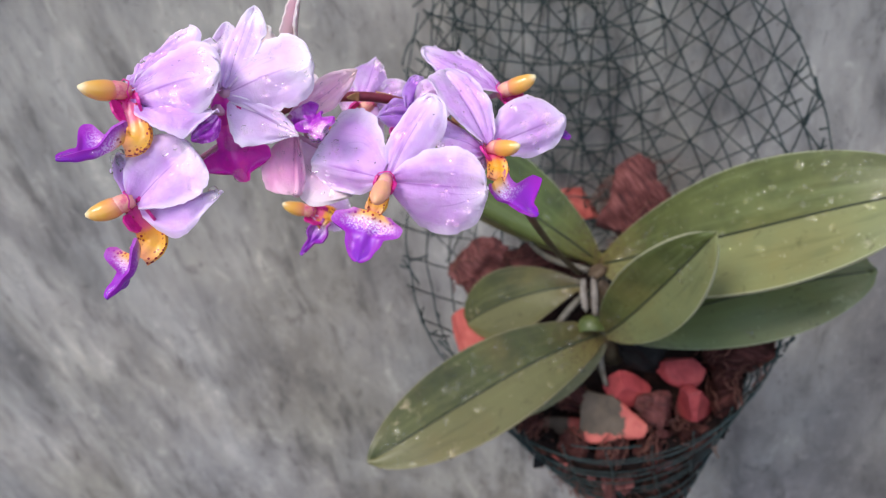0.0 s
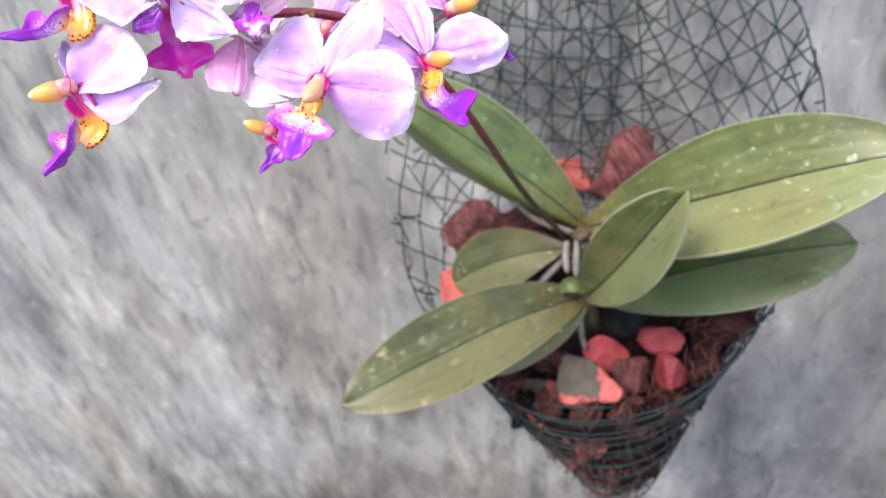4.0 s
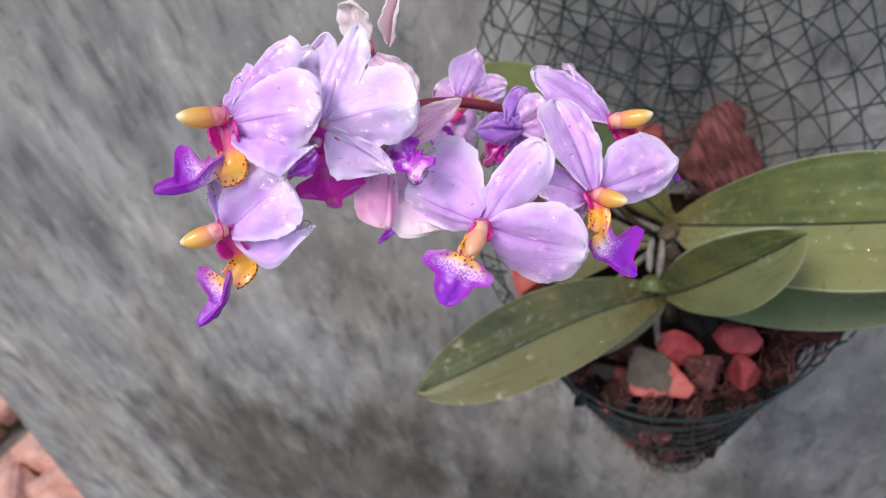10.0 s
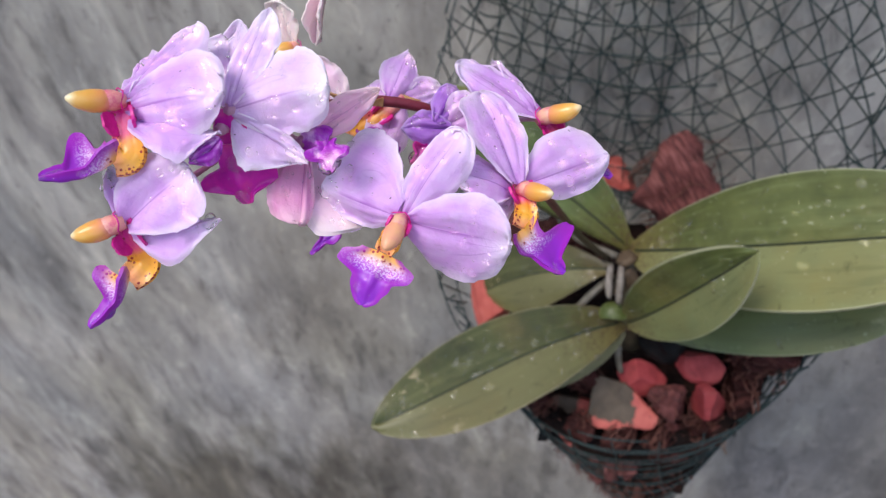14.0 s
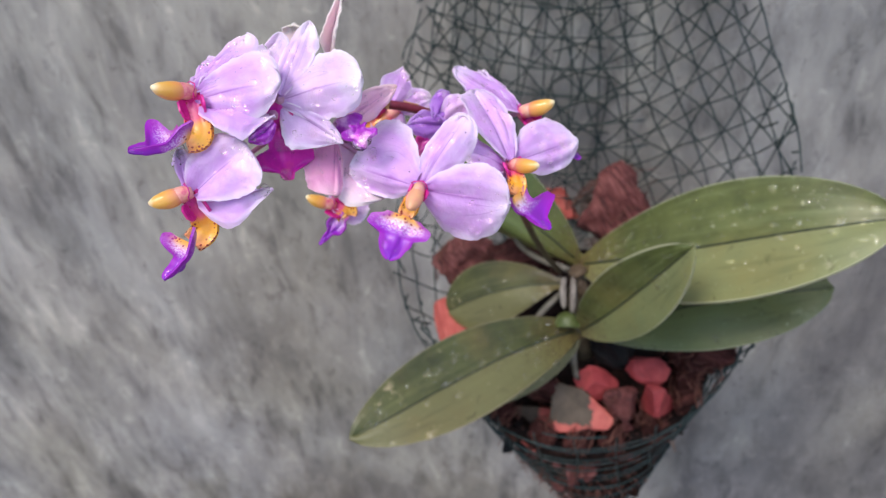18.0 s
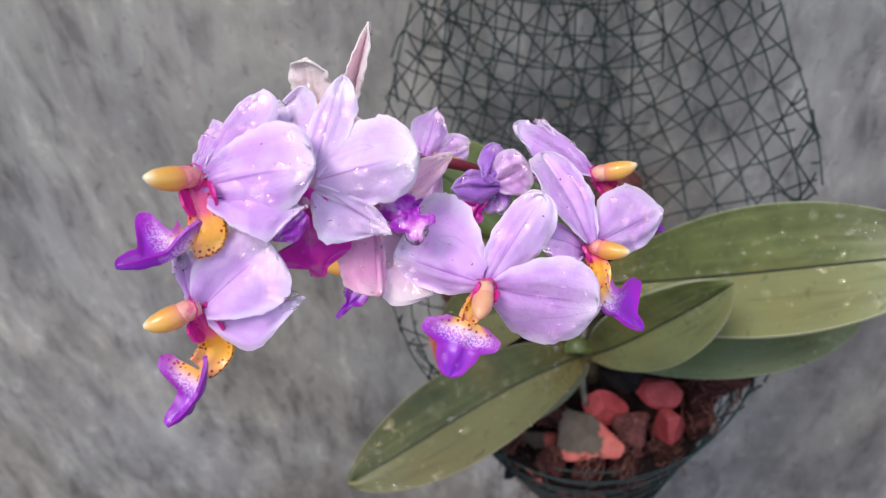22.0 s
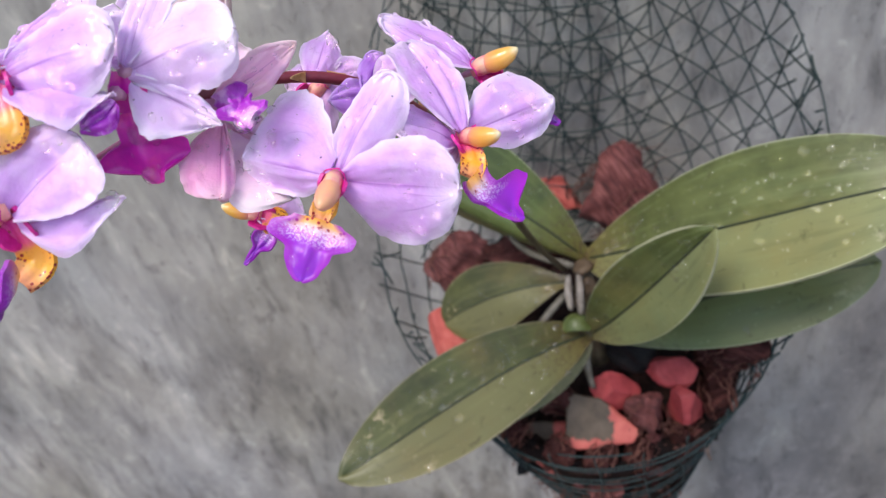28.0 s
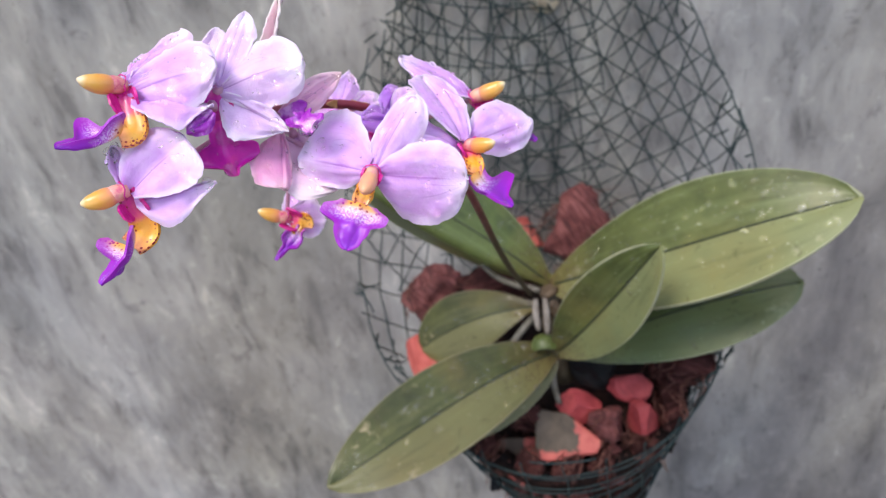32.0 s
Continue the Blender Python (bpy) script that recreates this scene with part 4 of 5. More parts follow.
FULL, POINTED, SQUARE = (2.5, 2.5), (1.35, 1.35), (1.3, 1.1)
flower((-49.0, -313.7, 1819.3), [
    ("sepal", (-50.7, -315.5, 1821.5), (-48.7, -301.1, 1828.3), 11.5, POINTED),
    ("petal", (-49.0, -313.7, 1819.3), (-40.0, -304.3, 1818.4), 9.6),
    ("petal", (-49.0, -313.7, 1819.3), (-59.5, -312.8, 1821.2), 10.6),
    ("petal", (-49.0, -313.7, 1819.3), (-53.9, -324.9, 1808.5), 12.7)],
    cap=(-61.1, -321.4, 1813.0),
    lip=simple_lip((-60.6, -323.9, 1814.7), (-47.2, -323.6, 1809.6), 7.3, 4.8), seed=11, label="lilac flower facing away")
flower((-31.9, -327.4, 1819.2), [
    ("petal", (-32.4, -329.6, 1821.5), (-29.1, -319.5, 1826.1), 8.0),
    ("sepal", (-29.2, -328.2, 1819.0), (-40.8, -332.6, 1821.5), 9.2, POINTED),
    ("petal", (-30.9, -327.4, 1819.2), (-21.8, -325.4, 1823.5), 12.4, FULL, LILAC),
    ("petal", (-31.9, -327.4, 1819.2), (-28.8, -329.4, 1812.5), 9.4)],
    lip=simple_lip((-34.2, -331.6, 1816.0), (-38.5, -336.0, 1813.1), 6.7, 2.9), mat=VIOLET, lip_material=MAGENTA, seed=12, label="deep violet half-hidden flower")
flower((-75.9, -314.1, 1836.3), [
    ("petal", (-80.0, -309.7, 1834.8), (-79.8, -309.7, 1848.7), ((-86.6, -308.2, 1844.3), (-72.8, -314.6, 1845.4)), FULL),
    ("sepal", (-67.9, -315.1, 1838.3), (-60.8, -311.1, 1857.7), ((-66.6, -320.1, 1848.9), (-60.4, -322.1, 1850.4)), POINTED),
    ("petal", (-73.9, -317.1, 1835.3), (-63.7, -321.4, 1822.5), 13.4, FULL, PINK)],
    cap=(-79.3, -319.4, 1838.8), mat=BLUSH, seed=10, label="pale pink flower turned up")
flower((-75.5, -326.7, 1789.8), [
    ("petal", (-75.5, -326.7, 1789.8), (-68.6, -315.7, 1791.3), 14.3),
    ("sepal", (-75.5, -326.7, 1789.8), (-64.7, -321.0, 1785.1), 13.2)],
    cap=(-83.0, -329.5, 1795.4),
    lip=simple_lip((-70.3, -327.0, 1786.6), (-80.0, -335.7, 1779.2), 6.6, 6.7), seed=9, label="lower flower under the spray")
flower((-53.1, -351.5, 1827.0), [
    ("sepal", (-54.0, -357.0, 1829.5), (-51.8, -371.5, 1820.0), ((-60.4, -366.6, 1826.4), (-51.0, -365.0, 1821.0)), FULL, ROSY),
    ("petal", (-53.1, -350.5, 1826.0), (-41.3, -363.8, 1814.1), ((-53.4, -367.4, 1819.0), (-38.0, -356.0, 1824.0)), (3.4, 2.5))],
    mat=PINK, seed=7, label="pink-backed flower turned down")
flower((-50.7, -361.9, 1835.2), [
    ("sepal", (-50.7, -360.9, 1835.2), (-36.4, -348.2, 1840.2), ((-43.3, -353.4, 1841.7), (-42.5, -354.1, 1833.8)), POINTED, DUSKY)],
    lip=simple_lip((-43.9, -363.0, 1836.4), (-41.8, -368.8, 1832.3), 9.1, 4.7), mat=PINK, lip_material=VLIP, seed=8, label="flower seen from behind")
flower((-5.4, -329.1, 1822.2), [
    ("sepal", (-5.4, -329.6, 1822.4), (-20.0, -314.4, 1830.4), ((-16.8, -322.5, 1831.2), (-11.1, -323.0, 1827.8)), POINTED),
    ("petal", (-5.4, -329.1, 1822.2), (-24.0, -330.1, 1837.4), ((-17.7, -322.8, 1833.0), (-18.4, -334.1, 1829.6)), (1.6, 2.4))],
    cap=(4.3, -330.2, 1825.6),
    lip=simple_lip((1.7, -329.2, 1813.7), (11.3, -333.0, 1807.9), 7.6, 4.0), seed=5, label="lilac flower with a long yellow cap")
flower((-7.0, -349.8, 1815.9), [
    ("sepal", (-8.5, -351.2, 1815.9), (-18.3, -357.7, 1825.0), ((-16.1, -349.6, 1824.4), (-12.8, -358.7, 1817.9)), FULL),
    ("sepal", (-8.2, -350.6, 1814.5), (-13.4, -356.1, 1812.4), 7.0, POINTED, WHITISH),
    ("petal", (-6.9, -351.0, 1818.0), (-18.0, -335.5, 1832.4), ((-18.4, -347.7, 1832.0), (-6.4, -341.3, 1825.6)), FULL),
    ("petal", (-5.6, -349.9, 1816.9), (10.5, -333.3, 1814.6), ((-1.2, -334.6, 1821.8), (4.1, -342.0, 1808.6)), FULL)],
    cap=(1.3, -354.1, 1817.6), cap_wide=0.9,
    lip=((-4.2, -354.8, 1812.5), (-4.9, -359.4, 1811.6), (-1.1, -364.4, 1806.0), (4.2, -362.8, 1802.8), (-5.0, -364.6, 1810.6), (3.5, -350.9, 1806.4), 4.2), seed=6, label="lilac flower with a forked purple lip")
flower((-61.7, -367.0, 1846.0), [
    ("petal", (-61.0, -366.0, 1846.0), (-72.6, -345.5, 1852.4), ((-76.0, -354.5, 1850.4), (-63.9, -348.6, 1855.4)), FULL),
    ("sepal", (-61.2, -367.0, 1847.0), (-57.3, -348.3, 1859.1), ((-62.6, -358.7, 1854.1), (-53.9, -355.6, 1852.8)), (1.8, 1.8)),
    ("petal", (-61.7, -367.0, 1846.0), (-40.8, -361.8, 1848.2), ((-50.1, -355.2, 1853.2), (-50.3, -365.4, 1838.7)), FULL),
    ("sepal", (-61.0, -366.6, 1844.3), (-47.7, -366.9, 1833.2), ((-50.4, -365.6, 1838.8), (-60.0, -371.2, 1833.9)), SQUARE)],
    lip=((-62.5, -368.0, 1841.5), (-62.9, -369.2, 1838.9), (-64.0, -371.5, 1832.0), (-63.2, -370.8, 1824.8), (-71.0, -373.6, 1831.1), (-57.6, -365.0, 1829.5), 6.0),
    mat=WHITISH, lip_material=MAGENTA, seed=3, label="white-lilac flower with a magenta lip")
flower((-62.5, -371.0, 1843.5), [
    ("lip_wing", (-61.5, -373.2, 1842.5), (-67.0, -378.2, 1840.0), 6.0, POINTED, VLIP)], seed=13, mat=VLIP, label="violet wing of a half-hidden flower")
flower((-29.0, -367.6, 1819.4), [
    ("sepal", (-28.9, -366.9, 1819.3), (-17.0, -353.1, 1832.5), ((-27.0, -356.9, 1827.6), (-16.0, -358.8, 1824.6)), FULL),
    ("petal", (-30.2, -367.2, 1819.8), (-49.5, -362.2, 1823.8), ((-37.0, -350.2, 1831.0), (-41.8, -363.9, 1814.6)), (3.6, 3.0)),
    ("petal", (-27.8, -367.4, 1818.3), (-5.8, -367.5, 1813.8), ((-14.1, -364.2, 1824.2), (-21.0, -367.4, 1803.0)), FULL)],
    cap=(-29.9, -376.3, 1818.3), cap_wide=0.95, tail=0.62,
    lip=((-31.4, -370.5, 1815.5), (-32.7, -372.5, 1813.6), (-34.4, -377.2, 1810.6), (-37.0, -380.2, 1805.1), (-41.4, -374.3, 1814.4), (-27.0, -374.5, 1808.2), 3.8), seed=4, cap_material=PEACH, label="open lilac flower with a broad speckled purple lip")
flower((-80.4, -375.0, 1852.5), [
    ("sepal", (-80.4, -374.6, 1852.5), (-83.4, -357.5, 1855.0), ((-83.3, -366.3, 1853.4), (-78.6, -362.0, 1854.9)), POINTED),
    ("petal", (-80.4, -375.0, 1852.5), (-74.2, -351.6, 1857.8), ((-79.4, -359.4, 1856.6), (-70.0, -358.3, 1854.9)), (1.6, 2.2)),
    ("sepal", (-77.6, -377.0, 1849.6), (-61.4, -372.9, 1843.9), ((-67.2, -373.9, 1845.5), (-66.6, -381.6, 1842.3)), (1.0, 1.0)),
    ("petal", (-79.8, -375.5, 1850.9), (-58.1, -371.4, 1851.8), ((-67.9, -363.5, 1857.0), (-66.9, -376.3, 1843.8)), (2.5, 1.45))],
    cap=(-85.2, -382.1, 1857.0),
    lip=((-76.9, -381.6, 1842.4), (-80.0, -384.6, 1844.0), (-83.6, -391.6, 1842.8), (-89.0, -393.5, 1845.9), (-91.2, -379.6, 1847.6), (-77.8, -384.6, 1848.3), 5.6), seed=1, label="lilac flower in profile with a yellow cap")
flower((-81.9, -388.5, 1831.7), [
    ("sepal", (-82.2, -388.0, 1832.0), (-85.6, -380.6, 1839.6), ((-86.6, -383.6, 1836.3), (-81.4, -382.9, 1837.0)), FULL),
    ("sepal", (-80.5, -387.8, 1829.7), (-63.0, -381.2, 1828.2), ((-71.5, -383.4, 1828.4), (-71.8, -389.8, 1821.8)), (1.0, 1.05)),
    ("petal", (-81.1, -388.0, 1831.2), (-68.4, -377.7, 1838.4), ((-79.2, -381.1, 1841.5), (-65.8, -385.2, 1830.2)), FULL)],
    cap=(-89.1, -394.5, 1832.5),
    lip=((-79.6, -388.0, 1820.2), (-82.5, -393.9, 1820.2), (-79.0, -402.6, 1818.6), (-85.3, -404.5, 1816.8), (-90.9, -393.2, 1821.4), (-77.6, -397.4, 1826.2), 5.4), seed=2, label="lowest lilac flower in profile")


# flower stalk
part("flower_stalk", tube(STALK_LINE, [0.00175 - 0.0004 * i / 40 for i in range(41)], 9), STALK, orchid, "dark maroon flower stalk")
for i, turn in ((22, 0.3), (25, 2.0), (28, 4.0), (31, 1.0), (34, 3.0)):
    c = STALK_LINE[i]
    ax = (STALK_LINE[i + 1] - STALK_LINE[i - 1]).normalized()
    o = ax.orthogonal().normalized()
    o.rotate(Matrix.Rotation(turn, 3, ax))
    sd = ax.cross(o)
    part("bract", sheet([[c + o * (0.0015 + 0.0034 * t * t) + ax * 0.0042 * t + sd * v * 0.0013 * (1 - t) ** 0.7 for v in (-1, -0.3, 0.3, 1)] for t in [q / 6 for q in range(7)]], 0.0004), BRACT, orchid, "dry tan bract")

# ---- potting pieces in the basket ----
bedding = bmesh.new()
rings = []
for i in range(9):
    t = i / 8
    z = 1.409 + t * 0.129
    rings.append([bedding.verts.new(basket_point(a, z - 0.010 * t + (0.03 * (1 - math.cos(a)) / 2) * t, -0.004 - 0.004 * noise.noise(Vector((math.cos(a) * 4, math.sin(a) * 4, z * 40))))) for a in [k * math.tau / 48 for k in range(48)]])
for r, s in zip(rings, rings[1:]):
    for k in range(48):
        bedding.faces.new((r[k], r[(k + 1) % 48], s[(k + 1) % 48], s[k]))
bedding.faces.new(rings[0][::-1])
last = rings[-1]
cen = sum((v.co for v in last), Vector()) / 48
prev = last
for q in (0.75, 0.5, 0.25):
    ring = [bedding.verts.new(cen.lerp(v.co, q) + Vector((0, 0, -0.006 + 0.008 * noise.noise(v.co * 60 * q)))) for v in last]
    for k in range(48):
        bedding.faces.new((prev[k], prev[(k + 1) % 48], ring[(k + 1) % 48], ring[k]))
    prev = ring
bedding.faces.new(prev)
bmesh.ops.recalc_face_normals(bedding, faces=bedding.faces)
tagged(part("potting_mix", bedding, MIXED), "dark packed coconut husk and charcoal filling the basket", "potting mix", kind="stuff")


def broken_block(at, outline, deep, seed, label):
    """A split piece of brick: a face outline that looks up and outwards, with depth behind it and worn, chipped edges."""
    bm = bmesh.new()
    n = len(outline)
    levels = (0.0, -0.25, -0.6, -1.0)
    grid = [[bm.verts.new(mm((x * (1 - 0.10 * q * q), y * (1 - 0.10 * q * q), deep * q))) for x, y in outline] for q in levels]
    bm.faces.new(grid[0])
    bm.faces.new(grid[-1][::-1])
    for a, b in zip(grid, grid[1:]):
        for k in range(n):
            bm.faces.new((a[k], b[k], b[(k + 1) % n], a[(k + 1) % n]))
    bmesh.ops.recalc_face_normals(bm, faces=bm.faces)
    bmesh.ops.bevel(bm, geom=bm.edges[:], offset=0.0011, segments=1, affect="EDGES")
    bmesh.ops.triangulate(bm, faces=bm.faces[:])
    for _ in range(2):
        bmesh.ops.subdivide_edges(bm, edges=[e for e in bm.edges if e.calc_length() > 0.004], cuts=1, use_grid_fill=True)
        bmesh.ops.triangulate(bm, faces=[f for f in bm.faces if len(f.verts) > 3])
    for v in bm.verts:
        q = v.co * 90 + Vector((seed, 0, 0))
        v.co += Vector((noise.noise(q), noise.noise(q + Vector((7, 0, 0))), noise.noise(q + Vector((0, 7, 0))))) * 0.0011 + Vector((noise.noise(q * 3.1), noise.noise(q * 3.1 + Vector((3, 0, 0))), noise.noise(q * 3.1 + Vector((0, 3, 0))))) * 0.0006
    ob = part("brick_lump", bm, MOSSY, None, "", smooth=False)
    ob.matrix_world = pose(*mm(at), 40, 0, 0)
    return tagged(ob, label, "brick lump", BG)


def chunk(name, at, size, turn, mat, seed, label, category, rough=0.25, group="", flat=0.0):
    ob = part(name, lump(mm(size), seed, rough, 4 if name == "brick_lump" else 3, flat), mat, None, "", smooth=False)
    ob.matrix_world = pose(*mm(at), *turn)
    return tagged(ob, label, category, group)


def husk(at, size, turn, seed, label, mat=None):
    """A torn coconut husk: ridged along its grain, with loose strands."""
    bm = lump(mm(size), seed, 0.5, 4)
    rnd = random.Random(seed)
    for v in bm.verts:
        g = math.atan2(v.co.y, v.co.x)
        v.co += Vector((math.cos(g), math.sin(g), 0)) * (0.0011 * noise.noise(Vector((g * 9, v.co.z * 40, seed))) + 0.0016 * noise.noise(Vector((g * 3, v.co.z * 25, seed))))
        v.co.z += 0.004 * noise.noise(Vector((g * 7, seed, 1.0))) * (1 if v.co.z > 0 else -1)
    ob = part("husk_piece", bm, mat or HUSK)
    strands = bmesh.new()
    for _ in range(26):
        g, z0 = rnd.uniform(0, math.tau), rnd.uniform(-0.9, 0.2) * size[2]
        ln = rnd.uniform(0.5, 1.1) * size[2]
        pts = []
        for k in range(6):
            z = z0 + ln * k / 5
            r = max(0.15, 1 - (z / size[2]) ** 2) ** 0.5
            gg = g + 0.10 * k * rnd.uniform(-1, 1)
            out = 0.80 + rnd.uniform(-0.06, 0.10) + (0.10 if k in (0, 5) else 0)
            pts.append(mm((size[0] * r * out * math.cos(gg), size[1] * r * out * math.sin(gg), z)))
        tube(pts, [0.0004, 0.0005, 0.0005, 0.0004, 0.0003, 0.0002], 4, strands)
    tagged(part("frayed_fibre", strands, FIBRE, ob), kind="stuff")
    ob.matrix_world = pose(*mm(at), *turn)
    return tagged(ob, label, "husk piece", HG)


BG, HG = "brick lumps in the basket", "coconut husk pieces in the basket"
broken_block((0, -200, 1548), ((-17.4, 17.4), (1.7, 13.2), (23.1, -6.2), (19.0, -13.6), (-22.1, -17.8)), 24, 3, "large broken brick block, half grey with algae")
broken_block((-36, -199, 1529), ((-15, 6), (-8, 12), (15, 11), (14, -12), (5, -21), (-10, -10)), 20, 9, "stained brick lump with a red corner at the mesh")
chunk("brick_lump", (10, -181, 1554), (15.5, 13, 13), (30, 8, 10), BRICK, 14, "small red brick lump beside the big one", "brick lump", 0.10, BG)
chunk("brick_lump", (45, -172, 1561), (15, 14, 14), (30, 0, 15), BRICK, 8, "flat-faced red brick lump", "brick lump", 0.10, BG)
chunk("brick_lump", (50, -190, 1546), (17, 15, 19), (25, 10, 40), BRICK, 12, "red brick lump against the mesh", "brick lump", 0.10, BG)
chunk("brick_lump", (-97, -143, 1570), (22, 19, 22), (-20, 20, 30), SALMON, 24, "pale red brick lump under a leaf", "brick lump", 0.12, BG)
chunk("brick_lump", (-25, -3, 1592), (26, 15, 18), (-30, 42, 0), SALMON, 29, "salmon brick lump behind the leaves", "brick lump", 0.12, BG)
husk((25, -42, 1606), (40, 24, 44), (0, 65, 20), 31, "torn reddish brown coconut husk piece", DRY_HUSK)
husk((-92, -96, 1590), (30, 20, 34), (10, 40, 0), 33, "split fibrous husk piece", DRY_HUSK)
husk((28, -195, 1543), (15, 14, 20), (25, 0, 0), 37, "rolled reddish husk piece between bricks", DRY_HUSK)
husk((-25, -182, 1545), (14, 12, 18), (30, 20, 0), 39, "ribbed husk piece under a leaf")
husk((78, -158, 1556), (26, 26, 26), (0, 20, 0), 41, "dark husk piece by the rim")
husk((-46, -110, 1600), (36, 26, 22), (0, 0, 30), 43, "husk piece below the crown")
# near-black colour stands in for the deep shade of the gap behind the bricks
chunk("charcoal_piece", (22, -160, 1572), (26, 20, 18), (0, 0, 20), CHAR, 47, "charcoal lump blackened like the unlit gap it fills", "charcoal")
for a, z, sz, seed, mat in ((-0.75, 1.512, 15, 201, HUSK), (-0.30, 1.492, 17, 202, DRY_HUSK), (0.10, 1.505, 16, 203, HUSK), (0.42, 1.515, 17, 204, DRY_HUSK), (0.80, 1.520, 18, 205, HUSK), (0.30, 1.478, 15, 206, DRY_HUSK), (1.15, 1.530, 17, 207, HUSK), (-0.65, 1.478, 14, 208, DRY_HUSK)):
    husk(basket_point(a, z, -0.004 - sz * 0.0007) * 1000, (sz, sz * 0.8, sz * 1.3), (20, 40 * math.sin(seed), 57 * a), seed, "reddish husk piece under the rim of the mesh", mat)
for k, (a, z, sz) in enumerate(((-0.95, 1.548, 13), (-0.62, 1.540, 11), (-0.28, 1.536, 12), (0.02, 1.533, 12), (0.30, 1.529, 11), (0.62, 1.531, 11), (0.95, 1.546, 13), (1.25, 1.566, 14))):
    husk(basket_point(a, z, -0.005 - sz * 0.0006) * 1000, (sz, sz * 0.8, sz * 1.2), (25, 50 * math.sin(k * 2.3), 57 * a + 90), 230 + k, "dark wet husk piece packed behind the front rim")
# pieces pressed against the front of the mesh
rnd = random.Random(12)
for i in range(44):
    a, z = rnd.uniform(-1.5, 1.5), 1.421 + 0.109 * rnd.random() ** 0.8
    size = rnd.uniform(8, 15)
    p = basket_point(a, z, -0.004 - size * 0.0006) * 1000
    mat, nm, lab, cat = rnd.choice(((HUSK, "husk_piece", "dark husk piece pressed against the mesh", "husk piece"), (DRY_HUSK, "husk_piece", "reddish husk piece pressed against the mesh", "husk piece"),
                                    (MIXED, "husk_piece", "blackened husk piece pressed against the mesh", "husk piece"), (CHAR, "charcoal_piece", "black charcoal piece pressed against the mesh", "charcoal")))
    if cat == "husk piece":
        husk(p, (size, size * rnd.uniform(0.7, 1), size * rnd.uniform(0.9, 1.6)), (rnd.uniform(-40, 40), rnd.uniform(-60, 60), rnd.uniform(0, 180)), 60 + i, lab, mat)
        continue
    chunk(nm, p, (size, size * rnd.uniform(0.7, 1), size * rnd.uniform(0.7, 1.5)), (rnd.uniform(-40, 40), rnd.uniform(-40, 40), rnd.uniform(0, 180)), mat, 60 + i, lab, cat, 0.5, HG if cat == "husk piece" else "charcoal in the basket")
# loose husk fibres and twigs poking through the mesh
for i in range(140):
    a, z = rnd.gauss(-0.70, 0.42), rnd.uniform(1.40, 1.50)
    if i > 105:
        a, z = rnd.uniform(-1.2, 0.6), rnd.uniform(1.41, 1.47)
    p = basket_point(a, z, -0.006)
    q = basket_point(a + rnd.uniform(-0.3, 0.3), z - rnd.uniform(-0.004, 0.026), rnd.uniform(0.002, 0.010))
    mid = p.lerp(q, 0.5) + Vector((rnd.uniform(-4, 4), rnd.uniform(-4, 2), rnd.uniform(-3, 5))) * 0.001
    ob = part("husk_fibre", tube([bezier([p, mid, q], k / 6) for k in range(7)], [0.00045, 0.00045, 0.0004, 0.0004, 0.0003, 0.0003, 0.0002], 4), FIBRE)
    tagged(ob, "reddish husk fibre poking through the mesh", "fibre", "husk fibres")
for p, q in (((54, -192, 1526), (65, -188, 1494)), ((64, -178, 1518), (64, -186, 1494)), ((72, -150, 1510), (84, -158, 1505))):
    ob = part("twig", tube([mm(p), mm(p).lerp(mm(q), 0.5) + Vector((0, 0, 0.0012)), mm(q)], [0.0010, 0.0011, 0.0007], 5), TWIG)
    tagged(ob, "thin dry twig stuck in the mesh", "twig", "twigs")

chunk("charcoal_piece", (-55, -197, 1498), (5, 4, 7), (0, 20, 30), CHAR, 301, "small black flake caught on the mesh", "charcoal", 0.3, "charcoal in the basket")

# ---- beyond the wall's end ----
GB = "loose bricks on the ground"


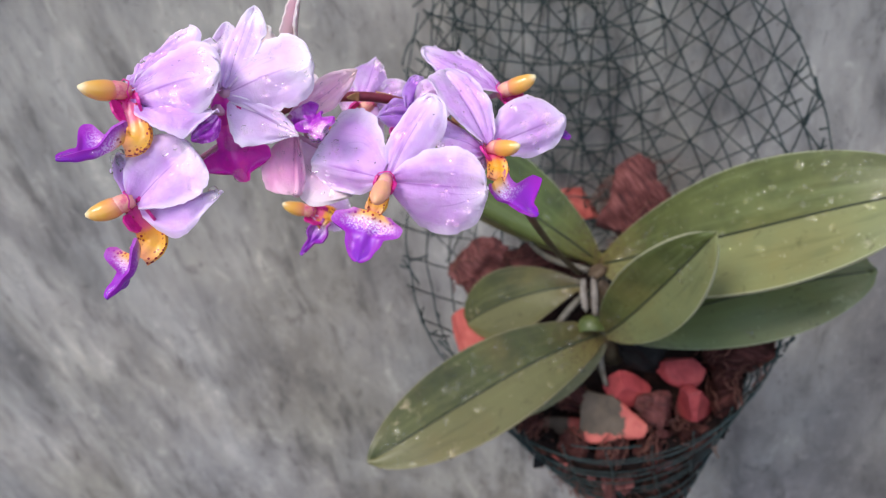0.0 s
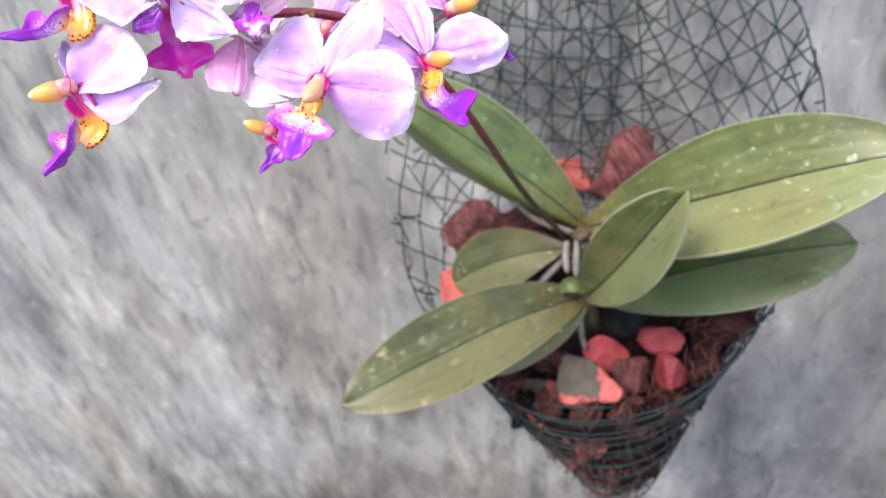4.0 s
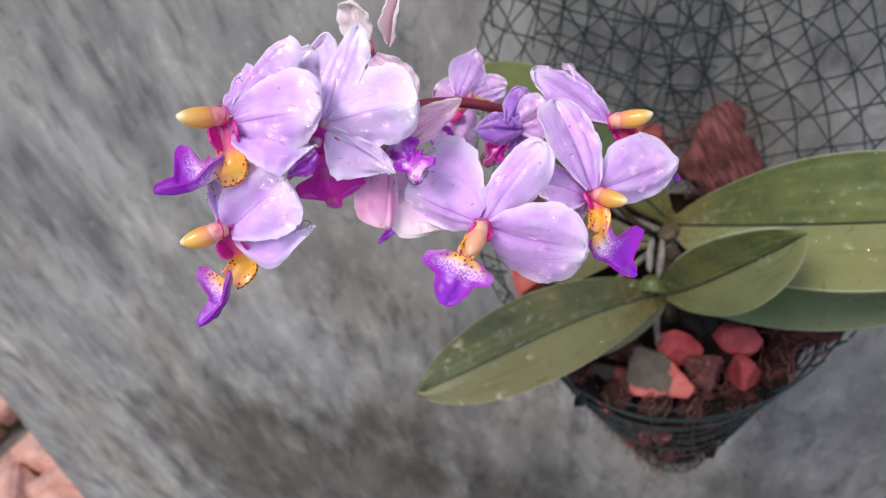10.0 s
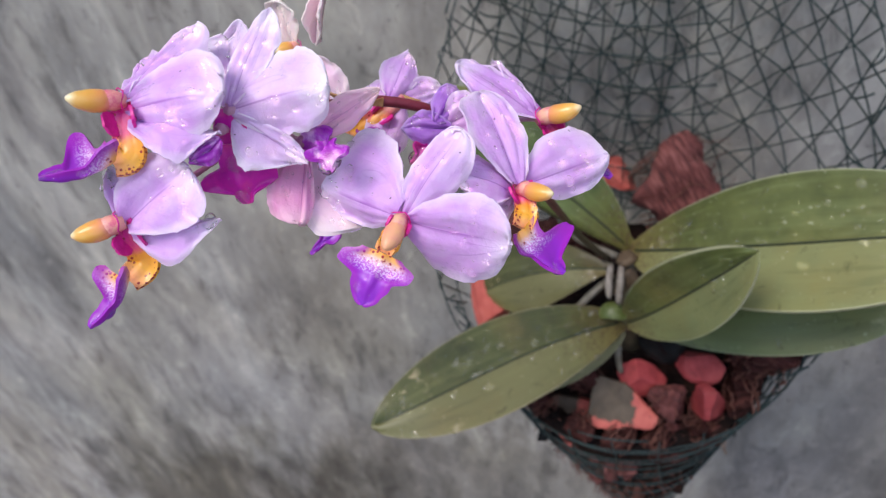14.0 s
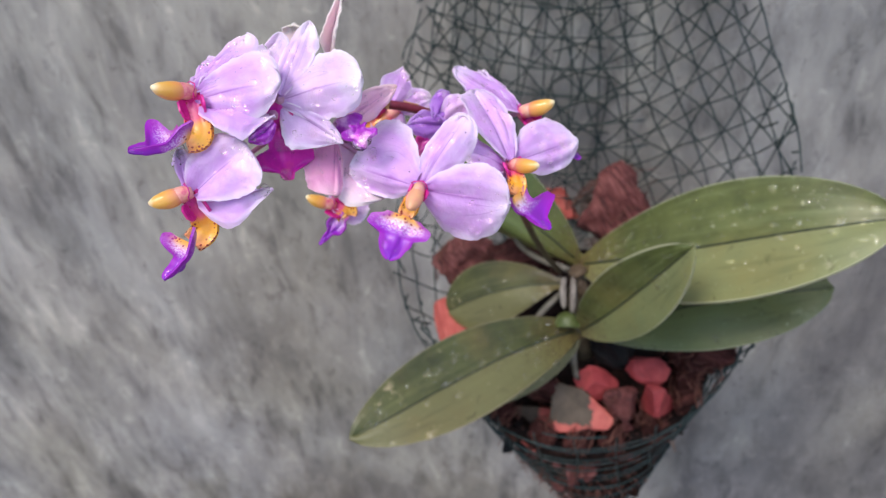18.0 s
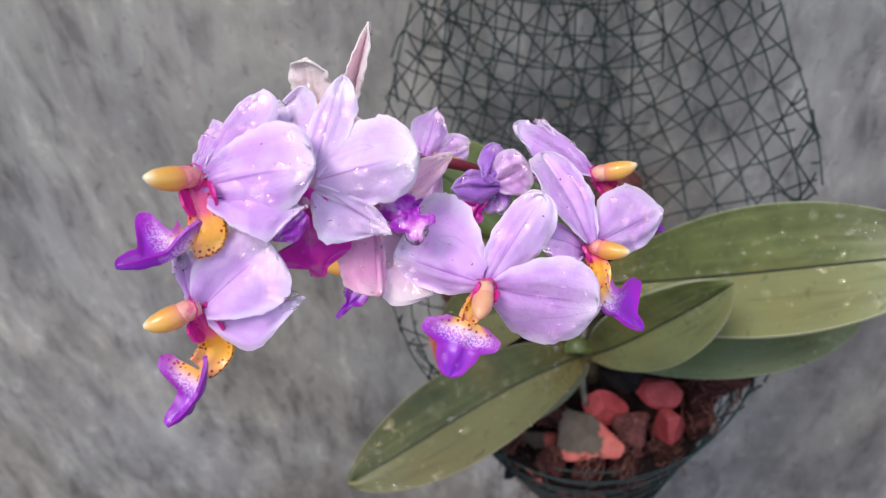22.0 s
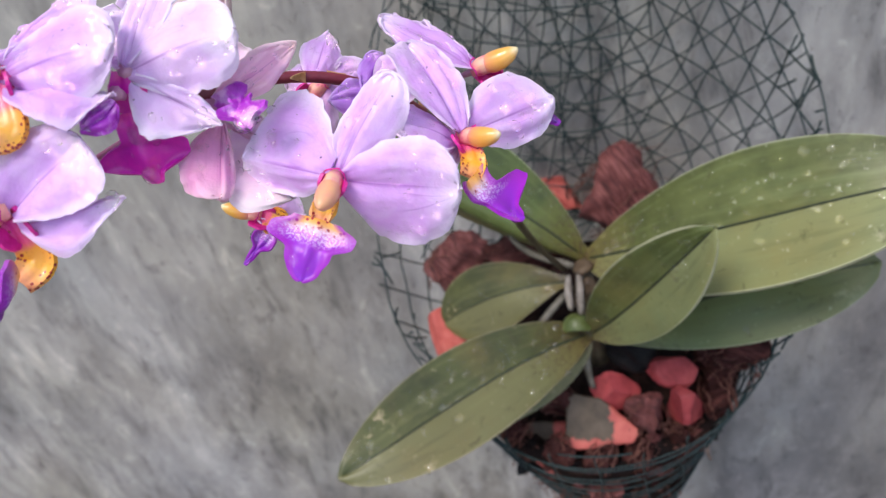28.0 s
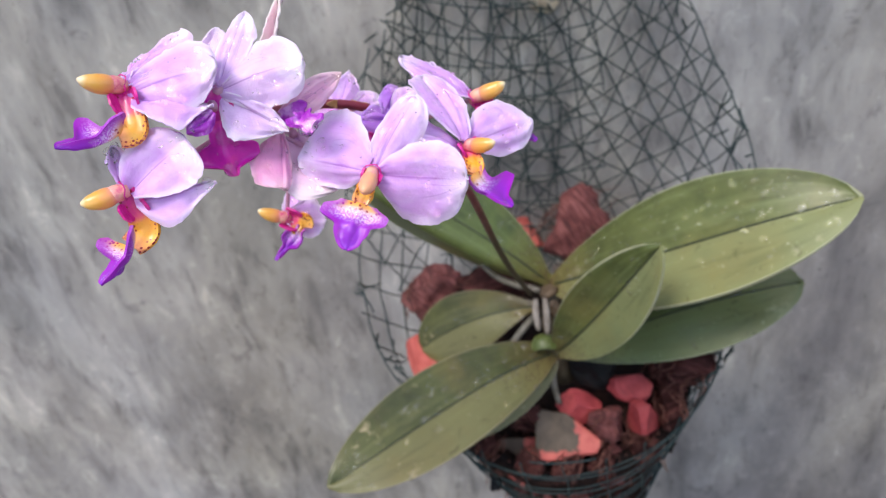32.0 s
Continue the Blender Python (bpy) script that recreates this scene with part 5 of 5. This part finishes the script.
def loose_brick(at, turn, seed):
    bm = bmesh.new()
    bmesh.ops.create_cube(bm, size=1.0, matrix=Matrix.Diagonal((0.26, 0.15, 0.09, 1)))
    bmesh.ops.bevel(bm, geom=bm.edges[:], offset=0.006, segments=2, affect="EDGES")
    bmesh.ops.subdivide_edges(bm, edges=bm.edges[:], cuts=3, use_grid_fill=True)
    for v in bm.verts:
        v.co += v.co.normalized() * 0.006 * noise.noise(v.co * 22 + Vector((seed, 0, 0)))
    ob = part("loose_brick", bm, GARDEN_BRICK)
    ob.matrix_world = pose(*at, *turn)
    return tagged(ob, "weathered salmon clay brick lying on the earth", "brick", GB)


rnd = random.Random(5)
for i in range(36):
    x, y = -1.80 - rnd.random() * 0.75, -0.25 + rnd.random() * 0.9
    loose_brick((x, y, 0.03 + 0.07 * rnd.random()), (rnd.uniform(-18, 18), rnd.uniform(-18, 18), rnd.uniform(0, 180)), i)
blades = bmesh.new()
for i in range(900):
    x, y = -2.95 + rnd.random() * 0.55, 0.05 + rnd.random() * 0.8
    h, lean = rnd.uniform(0.03, 0.09), rnd.uniform(0, math.tau)
    a = Vector((x, y, 0.0))
    sd = Vector((math.cos(lean + 1.57), math.sin(lean + 1.57), 0)) * 0.004
    tip = a + Vector((math.cos(lean) * 0.03, math.sin(lean) * 0.03, h))
    m1 = a.lerp(tip, 0.55) + Vector((0, 0, 0.012))
    vs = [blades.verts.new(v) for v in (a - sd, a + sd, m1 + sd * 0.7, tip, m1 - sd * 0.7)]
    blades.faces.new(vs)
tagged(part("grass", blades, GRASS), "short bright green grass beyond the bricks", "grass", kind="stuff")

# ---- on the wall above the basket ----
hook = bmesh.new()
tube([mm(p) for p in ((17, 2, 1784), (17, -16, 1785), (16, -26, 1787), (15, -32, 1794), (15, -30, 1802))], [0.0035, 0.0035, 0.0045, 0.0045, 0.003], 10, hook)
bmesh.ops.create_cone(hook, cap_ends=True, segments=20, radius1=0.012, radius2=0.010, depth=0.005, matrix=pose(0.017, -0.0022, 1.784, 90))
tagged(part("wall_hook", hook, plain("cream_plastic", [(0.3, (0.70, 0.58, 0.42)), (0.7, (0.82, 0.72, 0.56))], 80, 0.5)), "small cream plastic hook fixed to the cement wall", "hook")
